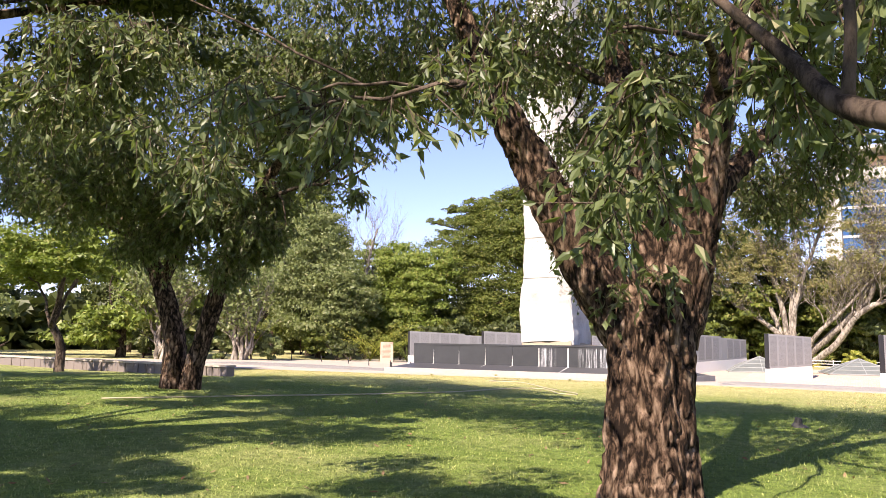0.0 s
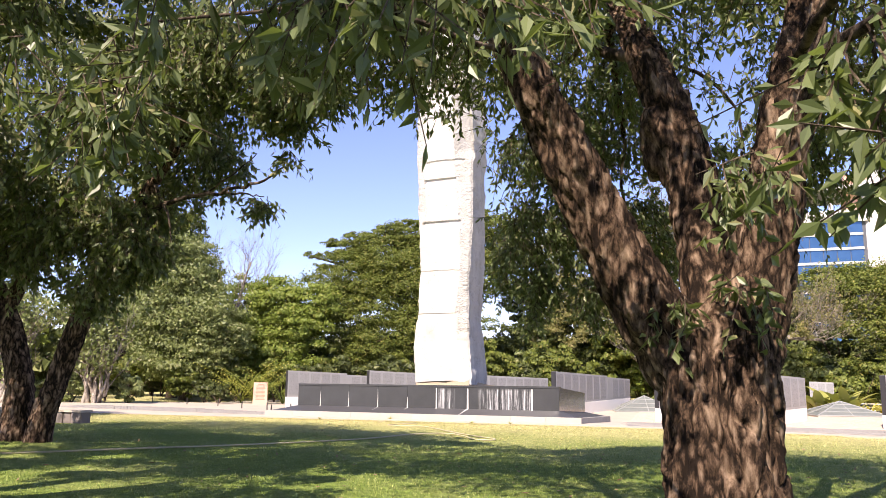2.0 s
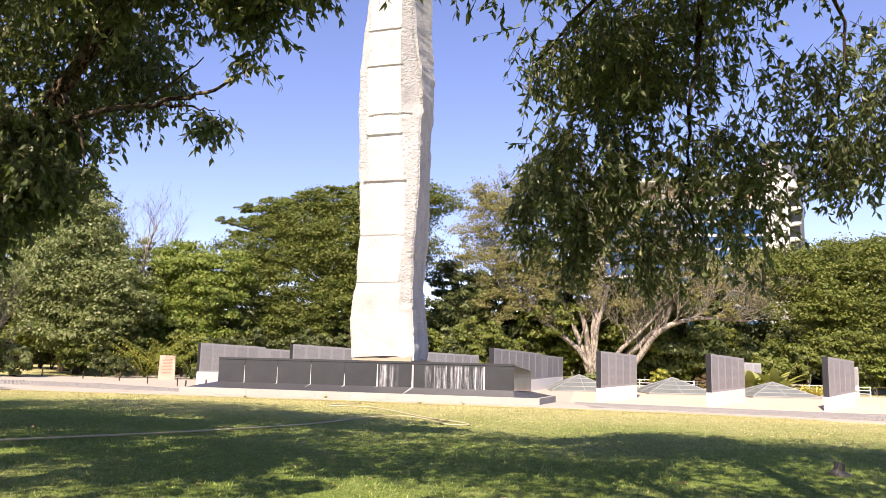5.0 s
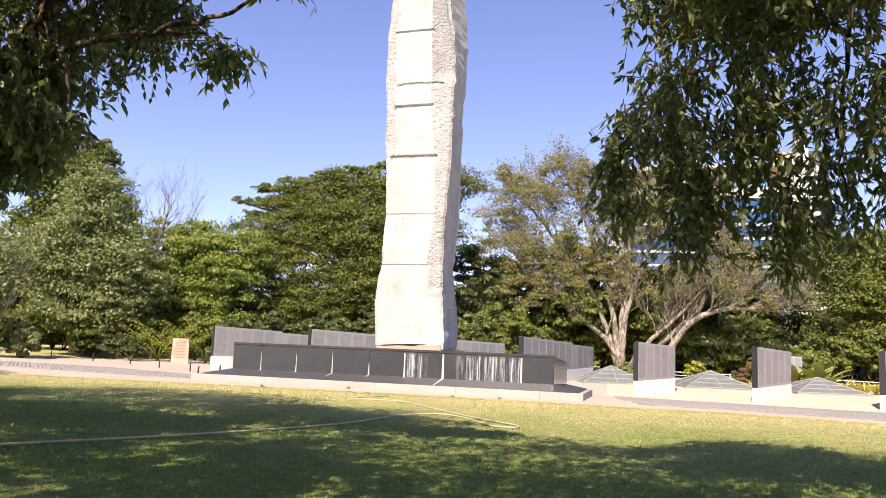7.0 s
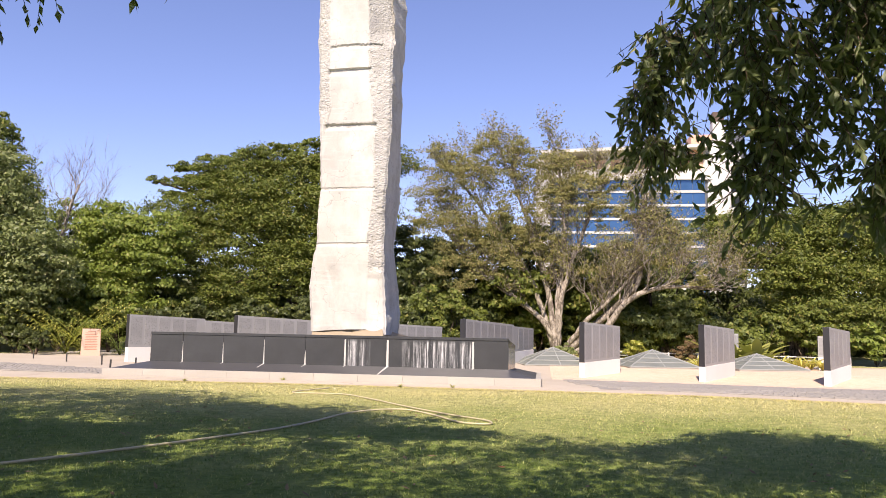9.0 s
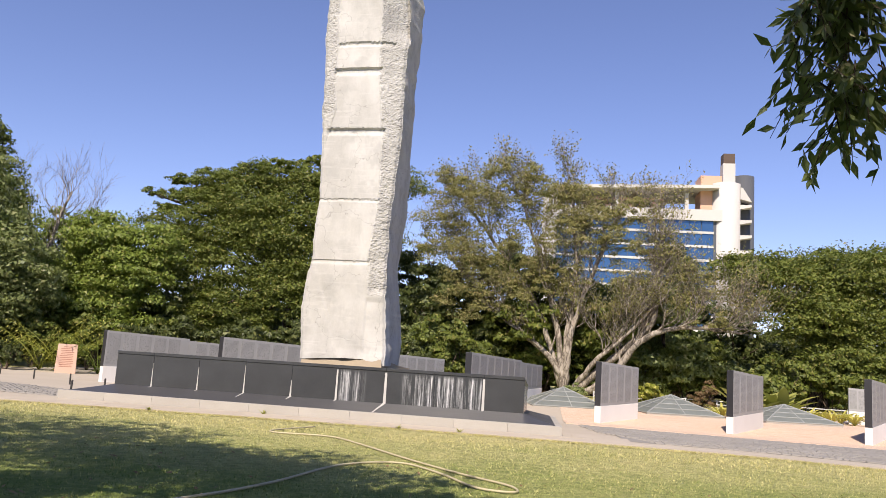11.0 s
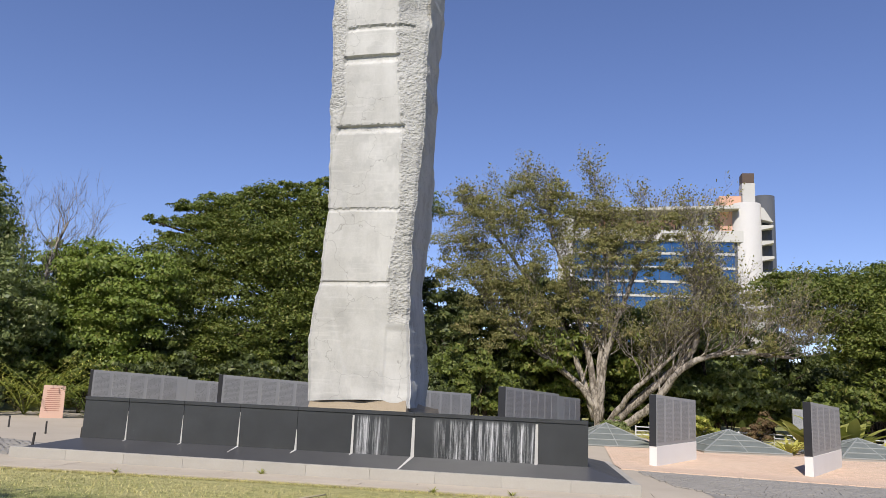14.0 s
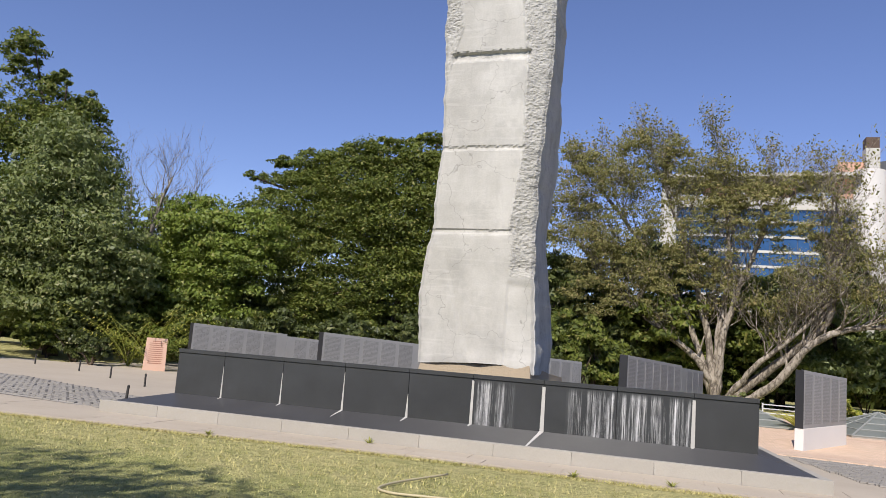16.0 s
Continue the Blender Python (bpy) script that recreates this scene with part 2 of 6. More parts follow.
# the monolith: pale grey dressed stone with weather stains
def monolith_mat(name, c1, c2, pale, stained, rough_stone):
    m, nt, b = material(name, 0.9, 0.2)
    v = world_pos(nt)
    fine = noise_tex(nt, v, 24, 5, 0.7)
    big = noise_tex(nt, world_pos(nt, (1, 1, 0.5)), 0.9, 6, 0.65)
    blot = noise_tex(nt, v, 1.7, 5, 0.6)
    stain = noise_tex(nt, world_pos(nt, (3, 3, 0.5)), 1.4, 6, 0.7)
    wash = noise_tex(nt, world_pos(nt, (0.6, 0.6, 7)), 1.6, 4, 0.6)
    col = mix(nt, fine, c1, c2)
    col = mix(nt, ramp(nt, big, [(0.40, (0, 0, 0)), (0.64, (0.8,) * 3)]), col, pale)
    col = mix(nt, ramp(nt, blot, [(0.52, (0, 0, 0)), (0.62, (0.4,) * 3)]), col, stained)
    col = mix(nt, ramp(nt, stain, [(0.54, (0, 0, 0)), (0.75, (0.45,) * 3)]), col, stained)
    col = mix(nt, ramp(nt, wash, [(0.56, (0, 0, 0)), (0.66, (0.35,) * 3)]), col, pale)
    vo = nt.nodes.new("ShaderNodeTexVoronoi")
    vo.feature = "DISTANCE_TO_EDGE"
    vo.inputs["Scale"].default_value = 0.55
    warp = nt.nodes.new("ShaderNodeVectorMath")
    warp.operation = "ADD"
    wn_ = nt.nodes.new("ShaderNodeTexNoise")
    wn_.inputs["Scale"].default_value = 2.3
    nt.links.new(v, wn_.inputs["Vector"])
    nt.links.new(v, warp.inputs[0])
    nt.links.new(wn_.outputs["Color"], warp.inputs[1])
    nt.links.new(warp.outputs[0], vo.inputs["Vector"])
    crack = ramp(nt, vo.outputs["Distance"], [(0.0, (0.5,) * 3), (0.006, (0, 0, 0))])
    col = mix(nt, crack, col, (0.16, 0.155, 0.14))
    nt.links.new(col, b.inputs["Base Color"])
    h = fine
    if rough_stone:
        pick = nt.nodes.new("ShaderNodeTexVoronoi")
        pick.inputs["Scale"].default_value = 13
        nt.links.new(world_pos(nt, (1, 1, 1.6)), pick.inputs["Vector"])
        h = maths(nt, "ADD", fine, maths(nt, "MULTIPLY", pick.outputs["Distance"], 0.9))
    bump(nt, b, h, 0.6 if rough_stone else 0.3, 0.035 if rough_stone else 0.02)
    return m


M["monolith"] = monolith_mat("dressed_pale_granite", (0.36, 0.345, 0.313), (0.49, 0.475, 0.432), (0.56, 0.545, 0.503), (0.35, 0.34, 0.313), False)
M["monolith_rough"] = monolith_mat("chiselled_granite", (0.30, 0.29, 0.262), (0.47, 0.455, 0.415), (0.50, 0.485, 0.445), (0.27, 0.262, 0.24), True)

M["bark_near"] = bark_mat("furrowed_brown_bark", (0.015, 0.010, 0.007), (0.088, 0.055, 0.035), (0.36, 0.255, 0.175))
M["bark"] = bark_mat("brown_bark", (0.03, 0.022, 0.016), (0.10, 0.075, 0.055), (0.20, 0.15, 0.115), 0.6)
M["bark_pale"] = bark_mat("pale_grey_bark", (0.12, 0.10, 0.08), (0.30, 0.26, 0.21), (0.44, 0.39, 0.33), 0.4)
M["twig"] = bark_mat("twig_bark", (0.05, 0.035, 0.025), (0.12, 0.09, 0.065), (0.20, 0.16, 0.12), 1.5)
M["leaf_near"] = leaf_mat("drooping_leaf", (0.055, 0.080, 0.024), (0.205, 0.245, 0.100), (0.30, 0.28, 0.13), 0.42, 0.38, 0.08, 0.45)
M["leaf_rain"] = leaf_mat("feathery_leaf", (0.030, 0.050, 0.009), (0.185, 0.215, 0.034), (0.20, 0.19, 0.05), 0.6, 0.20)
M["leaf_bright"] = leaf_mat("bright_leaf", (0.085, 0.13, 0.020), (0.26, 0.32, 0.058), (0.30, 0.30, 0.08), 0.5, 0.30)
# dark end lowered to put the shade among crowded leaves into the colour
M["leaf_shade_dark"] = leaf_mat("shade_dark_leaf", (0.022, 0.033, 0.009), (0.095, 0.115, 0.028), (0.15, 0.16, 0.05), 0.5, 0.12)
M["leaf_grey"] = leaf_mat("grey_green_leaf", (0.075, 0.102, 0.032), (0.29, 0.33, 0.12), (0.32, 0.32, 0.15), 0.5, 0.34)
M["leaf_dry"] = leaf_mat("olive_dry_leaf", (0.125, 0.122, 0.040), (0.31, 0.285, 0.105), (0.36, 0.28, 0.13), 0.7, 0.32)
M["leaf_yellow"] = leaf_mat("yellow_green_leaf", (0.17, 0.20, 0.03), (0.42, 0.42, 0.07), (0.55, 0.50, 0.12), 0.45, 0.35)
M["leaf_brown"] = leaf_mat("fallen_leaf", (0.16, 0.10, 0.05), (0.36, 0.24, 0.13), (0.30, 0.12, 0.06), 0.8, 0.15)
M["leaf_red"] = leaf_mat("rusty_shrub_leaf", (0.10, 0.06, 0.03), (0.20, 0.13, 0.06), (0.12, 0.12, 0.04), 0.7, 0.25)

# glass skylights, far glass
m, nt, b = material("skylight_glass", 0.5, 0.35)
col = mix(nt, noise_tex(nt, world_pos(nt), 1.6, 5), (0.10, 0.11, 0.10), (0.19, 0.205, 0.185))
nt.links.new(col, b.inputs["Base Color"])
M["skyglass"] = m
M["mullion"] = stone_mat("grey_mullion", (0.22, 0.23, 0.215), (0.32, 0.33, 0.31), 6, 0.5, 0.1)
m, nt, b = material("sky_painted_window_glass", 0.08, 0.6)
# bright blue base: the sky's reflection is put into the glass colour
col = mix(nt, noise_tex(nt, world_pos(nt, (0.4, 0.4, 0.4)), 0.7, 3), (0.028, 0.08, 0.16), (0.06, 0.15, 0.29))
nt.links.new(col, b.inputs["Base Color"])
b.inputs["Metallic"].default_value = 0.5
M["sky_painted_glass"] = m
M["facade"] = stone_mat("white_facade_panels", (0.43, 0.415, 0.39), (0.55, 0.53, 0.505), 0.3, 0.6, 0.05)
M["facade_pink"] = stone_mat("pink_render", (0.60, 0.33, 0.22), (0.70, 0.42, 0.30), 0.3, 0.8, 0.05)
M["facade_dark"] = stone_mat("dark_cladding", (0.06, 0.065, 0.075), (0.11, 0.115, 0.125), 0.3, 0.4, 0.05)
M["facade_brown"] = stone_mat("brown_louvre", (0.07, 0.045, 0.035), (0.12, 0.08, 0.06), 0.5, 0.7, 0.05)

# ---- mesh helpers ----
def obj_mesh(name, verts, faces, mat, parent=None, smooth=False, label=""):
    me = bpy.data.meshes.new(name)
    me.from_pydata([tuple(p) for p in verts], [], [tuple(f) for f in faces])
    me.materials.append(mat)
    if smooth:
        me.polygons.foreach_set("use_smooth", [True] * len(me.polygons))
    me.update()
    ob = new(name, me)
    if parent:
        ob.parent = parent
    if label:
        ob["label"] = label
    return ob


def fast_mesh(name, verts, k, mat, parent=None, smooth=False):
    """A mesh of loose k-gons from an array of corner points (n*k, 3)."""
    n = len(verts)
    me = bpy.data.meshes.new(name)
    me.vertices.add(n)
    me.vertices.foreach_set("co", verts.astype(np.float32).ravel())
    me.loops.add(n)
    me.loops.foreach_set("vertex_index", np.arange(n, dtype=np.int32))
    me.polygons.add(n // k)
    me.polygons.foreach_set("loop_start", np.arange(0, n, k, dtype=np.int32))
    me.polygons.foreach_set("loop_total", np.full(n // k, k, dtype=np.int32))
    me.materials.append(mat)
    me.update(calc_edges=True)
    ob = new(name, me)
    if parent:
        ob.parent = parent
    return ob


def part(name, bm, mat, parent, label="", smooth=False):
    me = bpy.data.meshes.new(name)
    bm.normal_update()
    bm.to_mesh(me)
    bm.free()
    me.materials.append(mat)
    if smooth:
        me.polygons.foreach_set("use_smooth", [True] * len(me.polygons))
    ob = new(name, me)
    if parent:
        ob.parent = parent
    if label:
        ob["label"] = label
    return ob


def empty(name, at=(0, 0, 0), label="", category="", group="", kind=""):
    e = new(name)
    e.location = at
    e.empty_display_size = 0.2
    return tagged(e, label, category, group, kind)


def hexa(corners, bevel=0.0):
    """A box from 8 corners: four below, then four above, counter-clockwise."""
    bm = bmesh.new()
    vs = [bm.verts.new(c) for c in corners]
    for f in ((3, 2, 1, 0), (4, 5, 6, 7), (0, 1, 5, 4), (1, 2, 6, 5), (2, 3, 7, 6), (3, 0, 4, 7)):
        bm.faces.new([vs[i] for i in f])
    if bevel:
        bmesh.ops.bevel(bm, geom=bm.edges[:], offset=bevel, segments=1, affect="EDGES")
    return bm


def box(x0, y0, z0, x1, y1, z1, bevel=0.0):
    return hexa([(x0, y0, z0), (x1, y0, z0), (x1, y1, z0), (x0, y1, z0), (x0, y0, z1), (x1, y0, z1), (x1, y1, z1), (x0, y1, z1)], bevel)


def tube_data(points, radii, seg=8, rough=0.0, seed=0.0):
    """Rings along a bent line."""
    P = [Vector(p) for p in points]
    verts, faces = [], []
    up = Vector((0.31, 0.93, 0.2))
    for i, p in enumerate(P):
        t = (P[min(i + 1, len(P) - 1)] - P[max(i - 1, 0)]).normalized()
        a = t.cross(up)
        if a.length < 0.1:
            a = t.cross(Vector((1, 0, 0)))
        a.normalize()
        b = t.cross(a)
        for j in range(seg):
            an = 2 * math.pi * j / seg
            d = a * math.cos(an) + b * math.sin(an)
            r = radii[i]
            if rough:
                q = p + d * r
                r *= 1 + rough * noise.noise(Vector((q.x * 3 + seed, q.y * 3, q.z * 1.2)))
            verts.append(p + d * r)
    for i in range(len(P) - 1):
        for j in range(seg):
            k = (j + 1) % seg
            faces.append((i * seg + j, i * seg + k, (i + 1) * seg + k, (i + 1) * seg + j))
    n = len(verts)
    faces.append(tuple(range(n - seg, n)))
    faces.append(tuple(range(seg - 1, -1, -1)))
    return verts, faces


def joined(datas):
    verts, faces = [], []
    for v, f in datas:
        k = len(verts)
        verts += v
        faces += [tuple(i + k for i in q) for q in f]
    return verts, faces


def bend(points, n, wob=0.0, rng=random):
    """A smooth line through the points (Catmull-Rom), n steps a span, with some wobble."""
    P = [Vector(p) for p in points]
    P = [P[0] * 2 - P[1]] + P + [P[-1] * 2 - P[-2]]
    out = []
    for i in range(1, len(P) - 2):
        for s in range(n):
            t = s / n
            a, b, c, d = P[i - 1], P[i], P[i + 1], P[i + 2]
            q = 0.5 * (2 * b + (c - a) * t + (2 * a - 5 * b + 4 * c - d) * t * t + (3 * b - a - 3 * c + d) * t ** 3)
            if wob and (i > 1 or s):
                q += Vector((rng.uniform(-wob, wob), rng.uniform(-wob, wob), rng.uniform(-wob, wob)))
            out.append(q)
    out.append(P[-2])
    return out


# ---- the lie of the land ----
def smooth01(t):
    t = min(1, max(0, t))
    return t * t * (3 - 2 * t)


def gz(x, y):
    """Height of the ground."""
    if y <= 0:
        z = -0.45 + 0.04 * smooth01(-y / 6)
        z += 0.20 * math.exp(-((x - 1) ** 2 + (y + 17) ** 2) / 50)
        return z
    s = min(0.05, max(0.008, 0.028 + 0.001 * x))
    z = -0.45 - s * min(y, 12)
    z += 0.05 * min(6, max(0, y - 12)) * smooth01((x - 4) / 8)
    return z


xs = [-1500, -600, -250, -130, -90, -70, -56] + [float(i) for i in range(-48, 51)] + [58, 72, 95, 140, 260, 600, 1500]
ys = [-1500, -600, -250, -120, -80, -60, -50] + [float(i) for i in range(-44, 31)] + [34, 40, 48, 60, 80, 120, 250, 600, 1500]
gv = [(x, y, gz(x, y) + (0.012 * noise.noise(Vector((x * 0.7, y * 0.7, 0))) if y < -4 else -0.02)) for y in ys for x in xs]
gf = [(j * len(xs) + i, j * len(xs) + i + 1, (j + 1) * len(xs) + i + 1, (j + 1) * len(xs) + i) for j in range(len(ys) - 1) for i in range(len(xs) - 1)]
tagged(obj_mesh("ground", gv, gf, M["lawn"], smooth=True), "mown park lawn, green and partly straw-dry, in dappled shade", "lawn", kind="structure")

EDGE = [(-48, -5.5), (-25, -4.2), (-12, -3.2), (0, -2.4), (5, -1.95), (9.7, -1.95), (13, -2.0), (16, -2.2), (18.5, -2.9), (30, -6.2), (50, -12)]


def edge_y(x):
    for (x0, y0), (x1, y1) in zip(EDGE, EDGE[1:]):
        if x <= x1:
            return y0 + (y1 - y0) * (x - x0) / (x1 - x0)
    return EDGE[-1][1]


def drape(name, x0, x1, lower, upper, dz, mat, label, category, rim=0.12, step=0.5):
    """A paved sheet between two lines y = lower(x) and y = upper(x), with a rim that goes down."""
    n = max(2, int((x1 - x0) / step))
    verts, faces = [], []
    rows = 24
    for i in range(n + 1):
        x = x0 + (x1 - x0) * i / n
        a, c = lower(x), upper(x)
        verts.append((x, a, gz(x, a) + dz - rim))
        for j in range(rows + 1):
            y = a + (c - a) * (j / rows)
            verts.append((x, y, gz(x, y) + dz))
    w = rows + 2
    for i in range(n):
        for j in range(w - 1):
            faces.append((i * w + j, (i + 1) * w + j, (i + 1) * w + j + 1, i * w + j + 1))
    return tagged(obj_mesh(name, verts, faces, mat), label, category, kind="structure")


drape("pavement", -48, 50, edge_y, lambda x: 27 if -16 < x < 40 else (edge_y(x) + 7 + 12 * smooth01((x + 26) / 10) if x <= -16 else 20), 0.03, M["paving"],
      "beige stone paving round the memorial, dusty and dry", "paving")
drape("brick_paving", 12.4, 44, lambda x: 9.2 - 0.12 * (x - 12), lambda x: 25, 0.055, M["brick"], "peach brick paving of the memorial square", "brick paving")

# ---- camera-side trees: trunk, limbs and drooping leaves ----
def twig_leaves(blobs, per, leaf, seed, droop=0.8, shell=0.45, fold=True):
    """Leaves along short hanging twigs in a set of blobs (cx, cy, cz, rx, ry, rz, density): arrays of four-cornered leaves in two folds, and twigs."""
    rg = np.random.default_rng(seed)
    out, twigs = [], []
    for cx, cy, cz, rx, ry, rz, den in blobs:
        n = int(per * den * (rx * ry * rz) ** (2 / 3))
        d = rg.normal(size=(n, 3))
        d /= np.linalg.norm(d, axis=1)[:, None]
        r = rg.uniform(shell, 1.0, n) ** 0.6
        start = np.array((cx, cy, cz)) + d * r[:, None] * np.array((rx, ry, rz))
        # clumps of twigs: pull the twigs towards fewer centres
        cen = start[rg.integers(0, max(1, n // 13), n)]
        start = start * 0.30 + cen * 0.70
        tl = rg.uniform(0.25, 0.65, n)
        tdir = np.stack([rg.normal(0, 0.5, n), rg.normal(0, 0.5, n), -np.abs(rg.normal(droop, 0.35, n))], 1)
        tdir /= np.linalg.norm(tdir, axis=1)[:, None]
        twigs.append((start, start + tdir * tl[:, None]))
        m = 9
        f = rg.uniform(0.05, 1, (n, m))
        p = start[:, None] + tdir[:, None] * (tl[:, None] * f)[..., None]
        ld = tdir[:, None] * 0.5 + rg.normal(0, 0.55, (n, m, 3)) + np.array((0, 0, -0.45))
        ld /= np.linalg.norm(ld, axis=2)[..., None]
        side = np.cross(ld, rg.normal(size=(n, m, 3)))
        side /= np.linalg.norm(side, axis=2)[..., None]
        nor = np.cross(ld, side)
        L = leaf * rg.uniform(0.65, 1.25, (n, m, 1))
        W = L * rg.uniform(0.17, 0.24, (n, m, 1))
        p, ld, side, nor, L, W = (a.reshape(-1, a.shape[-1]) for a in (p, ld, side, nor, L, W))
        mid, tip = p + ld * L * 0.5 - nor * W * 0.35, p + ld * L - nor * L * 0.12
        q = np.stack([p, p + ld * L * 0.42 + side * W, tip, mid, p, mid, tip, p + ld * L * 0.42 - side * W], 1)
        if not fold:
            q = np.stack([p, p + ld * L * 0.42 + side * W, tip, p + ld * L * 0.42 - side * W], 1)
        out.append(q.reshape(-1, 3))
    return np.concatenate(out), twigs


def twig_mesh(name, twigs, r, parent):
    """Thin three-sided twigs."""
    a = np.concatenate([t[0] for t in twigs])
    b = np.concatenate([t[1] for t in twigs])
    d = b - a
    s = np.cross(d, np.array((0.3, 0.8, 0.5)))
    s /= np.linalg.norm(s, axis=1)[:, None] + 1e-9
    u = np.cross(d, s)
    u /= np.linalg.norm(u, axis=1)[:, None] + 1e-9
    c = [s * r, (-0.5 * s + 0.87 * u) * r, (-0.5 * s - 0.87 * u) * r]
    q = [np.stack([a + c[i], a + c[(i + 1) % 3], b + c[(i + 1) % 3] * 0.4, b + c[i] * 0.4], 1) for i in range(3)]
    return tagged(fast_mesh(name, np.concatenate(q).reshape(-1, 3), 4, M["twig"], parent), kind="stuff")


def rough_trunk(points, radii, seg, spans, depth, seed):
    """A trunk whose bark is broken into raised plates by deep cracks."""
    line = bend(points, spans)
    rad = np.interp(np.linspace(0, 1, len(line)), np.linspace(0, 1, len(radii)), radii)
    verts, faces = tube_data(line, rad, seg)
    out = []
    for i, v in enumerate(verts):
        c, r = line[i // seg], rad[i // seg]
        d = (v - c).normalized()
        lump = noise.noise(Vector((d.x * 1.8 + seed, d.y * 1.8, c.z * 0.9))) * 0.16
        q = Vector((v.x * 7.5 + seed, v.y * 7.5, v.z * 2.0))
        q += Vector(noise.noise_vector(q * 0.7)) * 1.0 + Vector(noise.noise_vector(q * 2.3)) * 0.3
        dist = noise.voronoi(q)[0]
        crack = smooth01((dist[1] - dist[0]) / 0.24)
        fine = noise.noise(Vector((v.x * 26, v.y * 26, v.z * 9)))
        out.append(v + d * (lump * r + (crack * (0.75 + 0.5 * noise.noise(q * 0.8)) - 0.6 + 0.3 * fine) * depth))
    return out, faces


tree_a = empty("tree", (16.5, -22.65, gz(16.5, -22.65)), "large lawn tree with thick furrowed brown trunk and drooping leaves", "tree")
TA = tree_a.matrix_basis.translation.copy()


def rel(tree_at, data):
    v, f = data
    return [Vector(p) - tree_at for p in v], f


trunk_pts = [(16.43, -23.0, -0.55), (16.41, -22.98, 0.1), (16.40, -22.94, 0.7), (16.40, -22.86, 1.2), (16.40, -22.78, 1.6)]
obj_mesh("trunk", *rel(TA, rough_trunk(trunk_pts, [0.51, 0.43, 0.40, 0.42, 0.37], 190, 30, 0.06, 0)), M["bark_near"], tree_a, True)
LIMBS_A = [
    ([(16.30, -22.70, 1.0), (15.86, -22.90, 1.72), (15.54, -23.10, 2.38), (15.28, -23.30, 3.0), (15.0, -23.5, 3.6), (14.3, -23.2, 5.0), (13.4, -22.2, 6.3)], [0.30, 0.26, 0.215, 0.19, 0.16, 0.11, 0.05]),
    ([(16.42, -22.62, 1.2), (16.32, -22.42, 2.2), (16.20, -22.22, 3.1), (15.88, -22.0, 4.1), (15.5, -20.6, 5.4), (15.2, -18.6, 6.0), (15.2, -16.9, 5.0)], [0.26, 0.20, 0.20, 0.17, 0.12, 0.08, 0.04]),
    ([(16.52, -22.64, 1.1), (16.75, -22.60, 2.0), (16.92, -22.60, 2.8), (17.08, -22.55, 3.6), (17.6, -22.0, 5.2), (18.4, -21.0, 6.6)], [0.30, 0.25, 0.21, 0.18, 0.12, 0.05]),
    ([(16.6, -22.5, 1.9), (16.95, -21.6, 2.9), (17.4, -19.8, 4.0), (17.5, -17.6, 4.6)], [0.16, 0.13, 0.09, 0.04]),
]
for pts, rr in LIMBS_A:
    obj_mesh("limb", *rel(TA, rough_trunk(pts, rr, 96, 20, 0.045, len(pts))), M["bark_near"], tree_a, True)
bm = bmesh.new()
bmesh.ops.create_icosphere(bm, subdivisions=5, radius=1.0)
for vv in bm.verts:
    n_ = vv.co.copy()
    k = 1 + 0.28 * noise.noise(n_ * 1.7) + 0.12 * noise.noise(n_ * 5)
    vv.co = Vector((n_.x * 0.25, n_.y * 0.24, n_.z * 0.44)) * k + Vector((16.10, -22.16, 3.25)) - TA
part("burl", bm, M["bark_near"], tree_a, "swollen bark burl on a limb", True)
BRANCH_A = [
    ([(14.2, -24.8, 3.5), (12.2, -25.2, 4.6), (10.3, -25.2, 5.2)], 0.014),
    ([(15.5, -20.6, 5.4), (14.4, -18.6, 5.4), (13.2, -17.2, 4.8)], 0.05), ([(15.0, -23.5, 3.6), (14.2, -24.8, 3.5), (13.0, -25.5, 3.2)], 0.026),
    ([(17.08, -22.55, 3.6), (17.2, -24.2, 3.6), (16.95, -25.7, 3.2)], 0.05), ([(15.0, -23.5, 3.6), (15.2, -25.0, 3.3), (15.9, -26.1, 2.85), (14.8, -26.5, 2.7)], 0.035),
    ([(17.08, -22.55, 3.6), (18.4, -24.4, 3.7), (18.5, -26.6, 3.0)], 0.06), ([(17.5, -17.6, 4.6), (17.7, -16.6, 3.6)], 0.035),
    ([(15.2, -16.9, 5.0), (15.1, -16.3, 3.6), (15.2, -16.1, 2.6)], 0.03), ([(15.88, -22.0, 4.1), (14.0, -21.0, 5.2), (12.6, -20.0, 5.6)], 0.06),
    ([(17.6, -22.0, 5.2), (18.9, -22.4, 5.0), (19.6, -22.6, 4.2)], 0.05), ([(15.2, -18.6, 6.0), (16.8, -17.0, 5.4), (17.0, -16.2, 4.2)], 0.04),
    ([(14.3, -23.2, 5.0), (13.0, -24.0, 6.6), (12.0, -24.4, 7.4)], 0.07), ([(13.4, -22.2, 6.3), (11.2, -22.4, 7.2), (8.6, -22.4, 7.8)], 0.07), ([(14.3, -23.2, 5.0), (15.2, -25.0, 6.6), (16.4, -26.2, 7.4)], 0.06),
    ([(17.77, -27.2, 2.62), (18.07, -27.4, 2.22), (18.26, -27.6, 1.95), (18.6, -27.9, 1.75), (19.6, -28.2, 1.3), (20.6, -28.4, 0.4), (20.9, -28.4, -0.5)], 0.045),
]
BR_A = []
for pts, r in BRANCH_A[:-1]:
    line = bend(pts, 6, 0.035)
    BR_A.append(tube_data(line, np.linspace(r, r * 0.25, len(line)), 7, 0.25))
for d in BR_A:
    obj_mesh("branch", *rel(TA, d), M["bark"], tree_a, True)
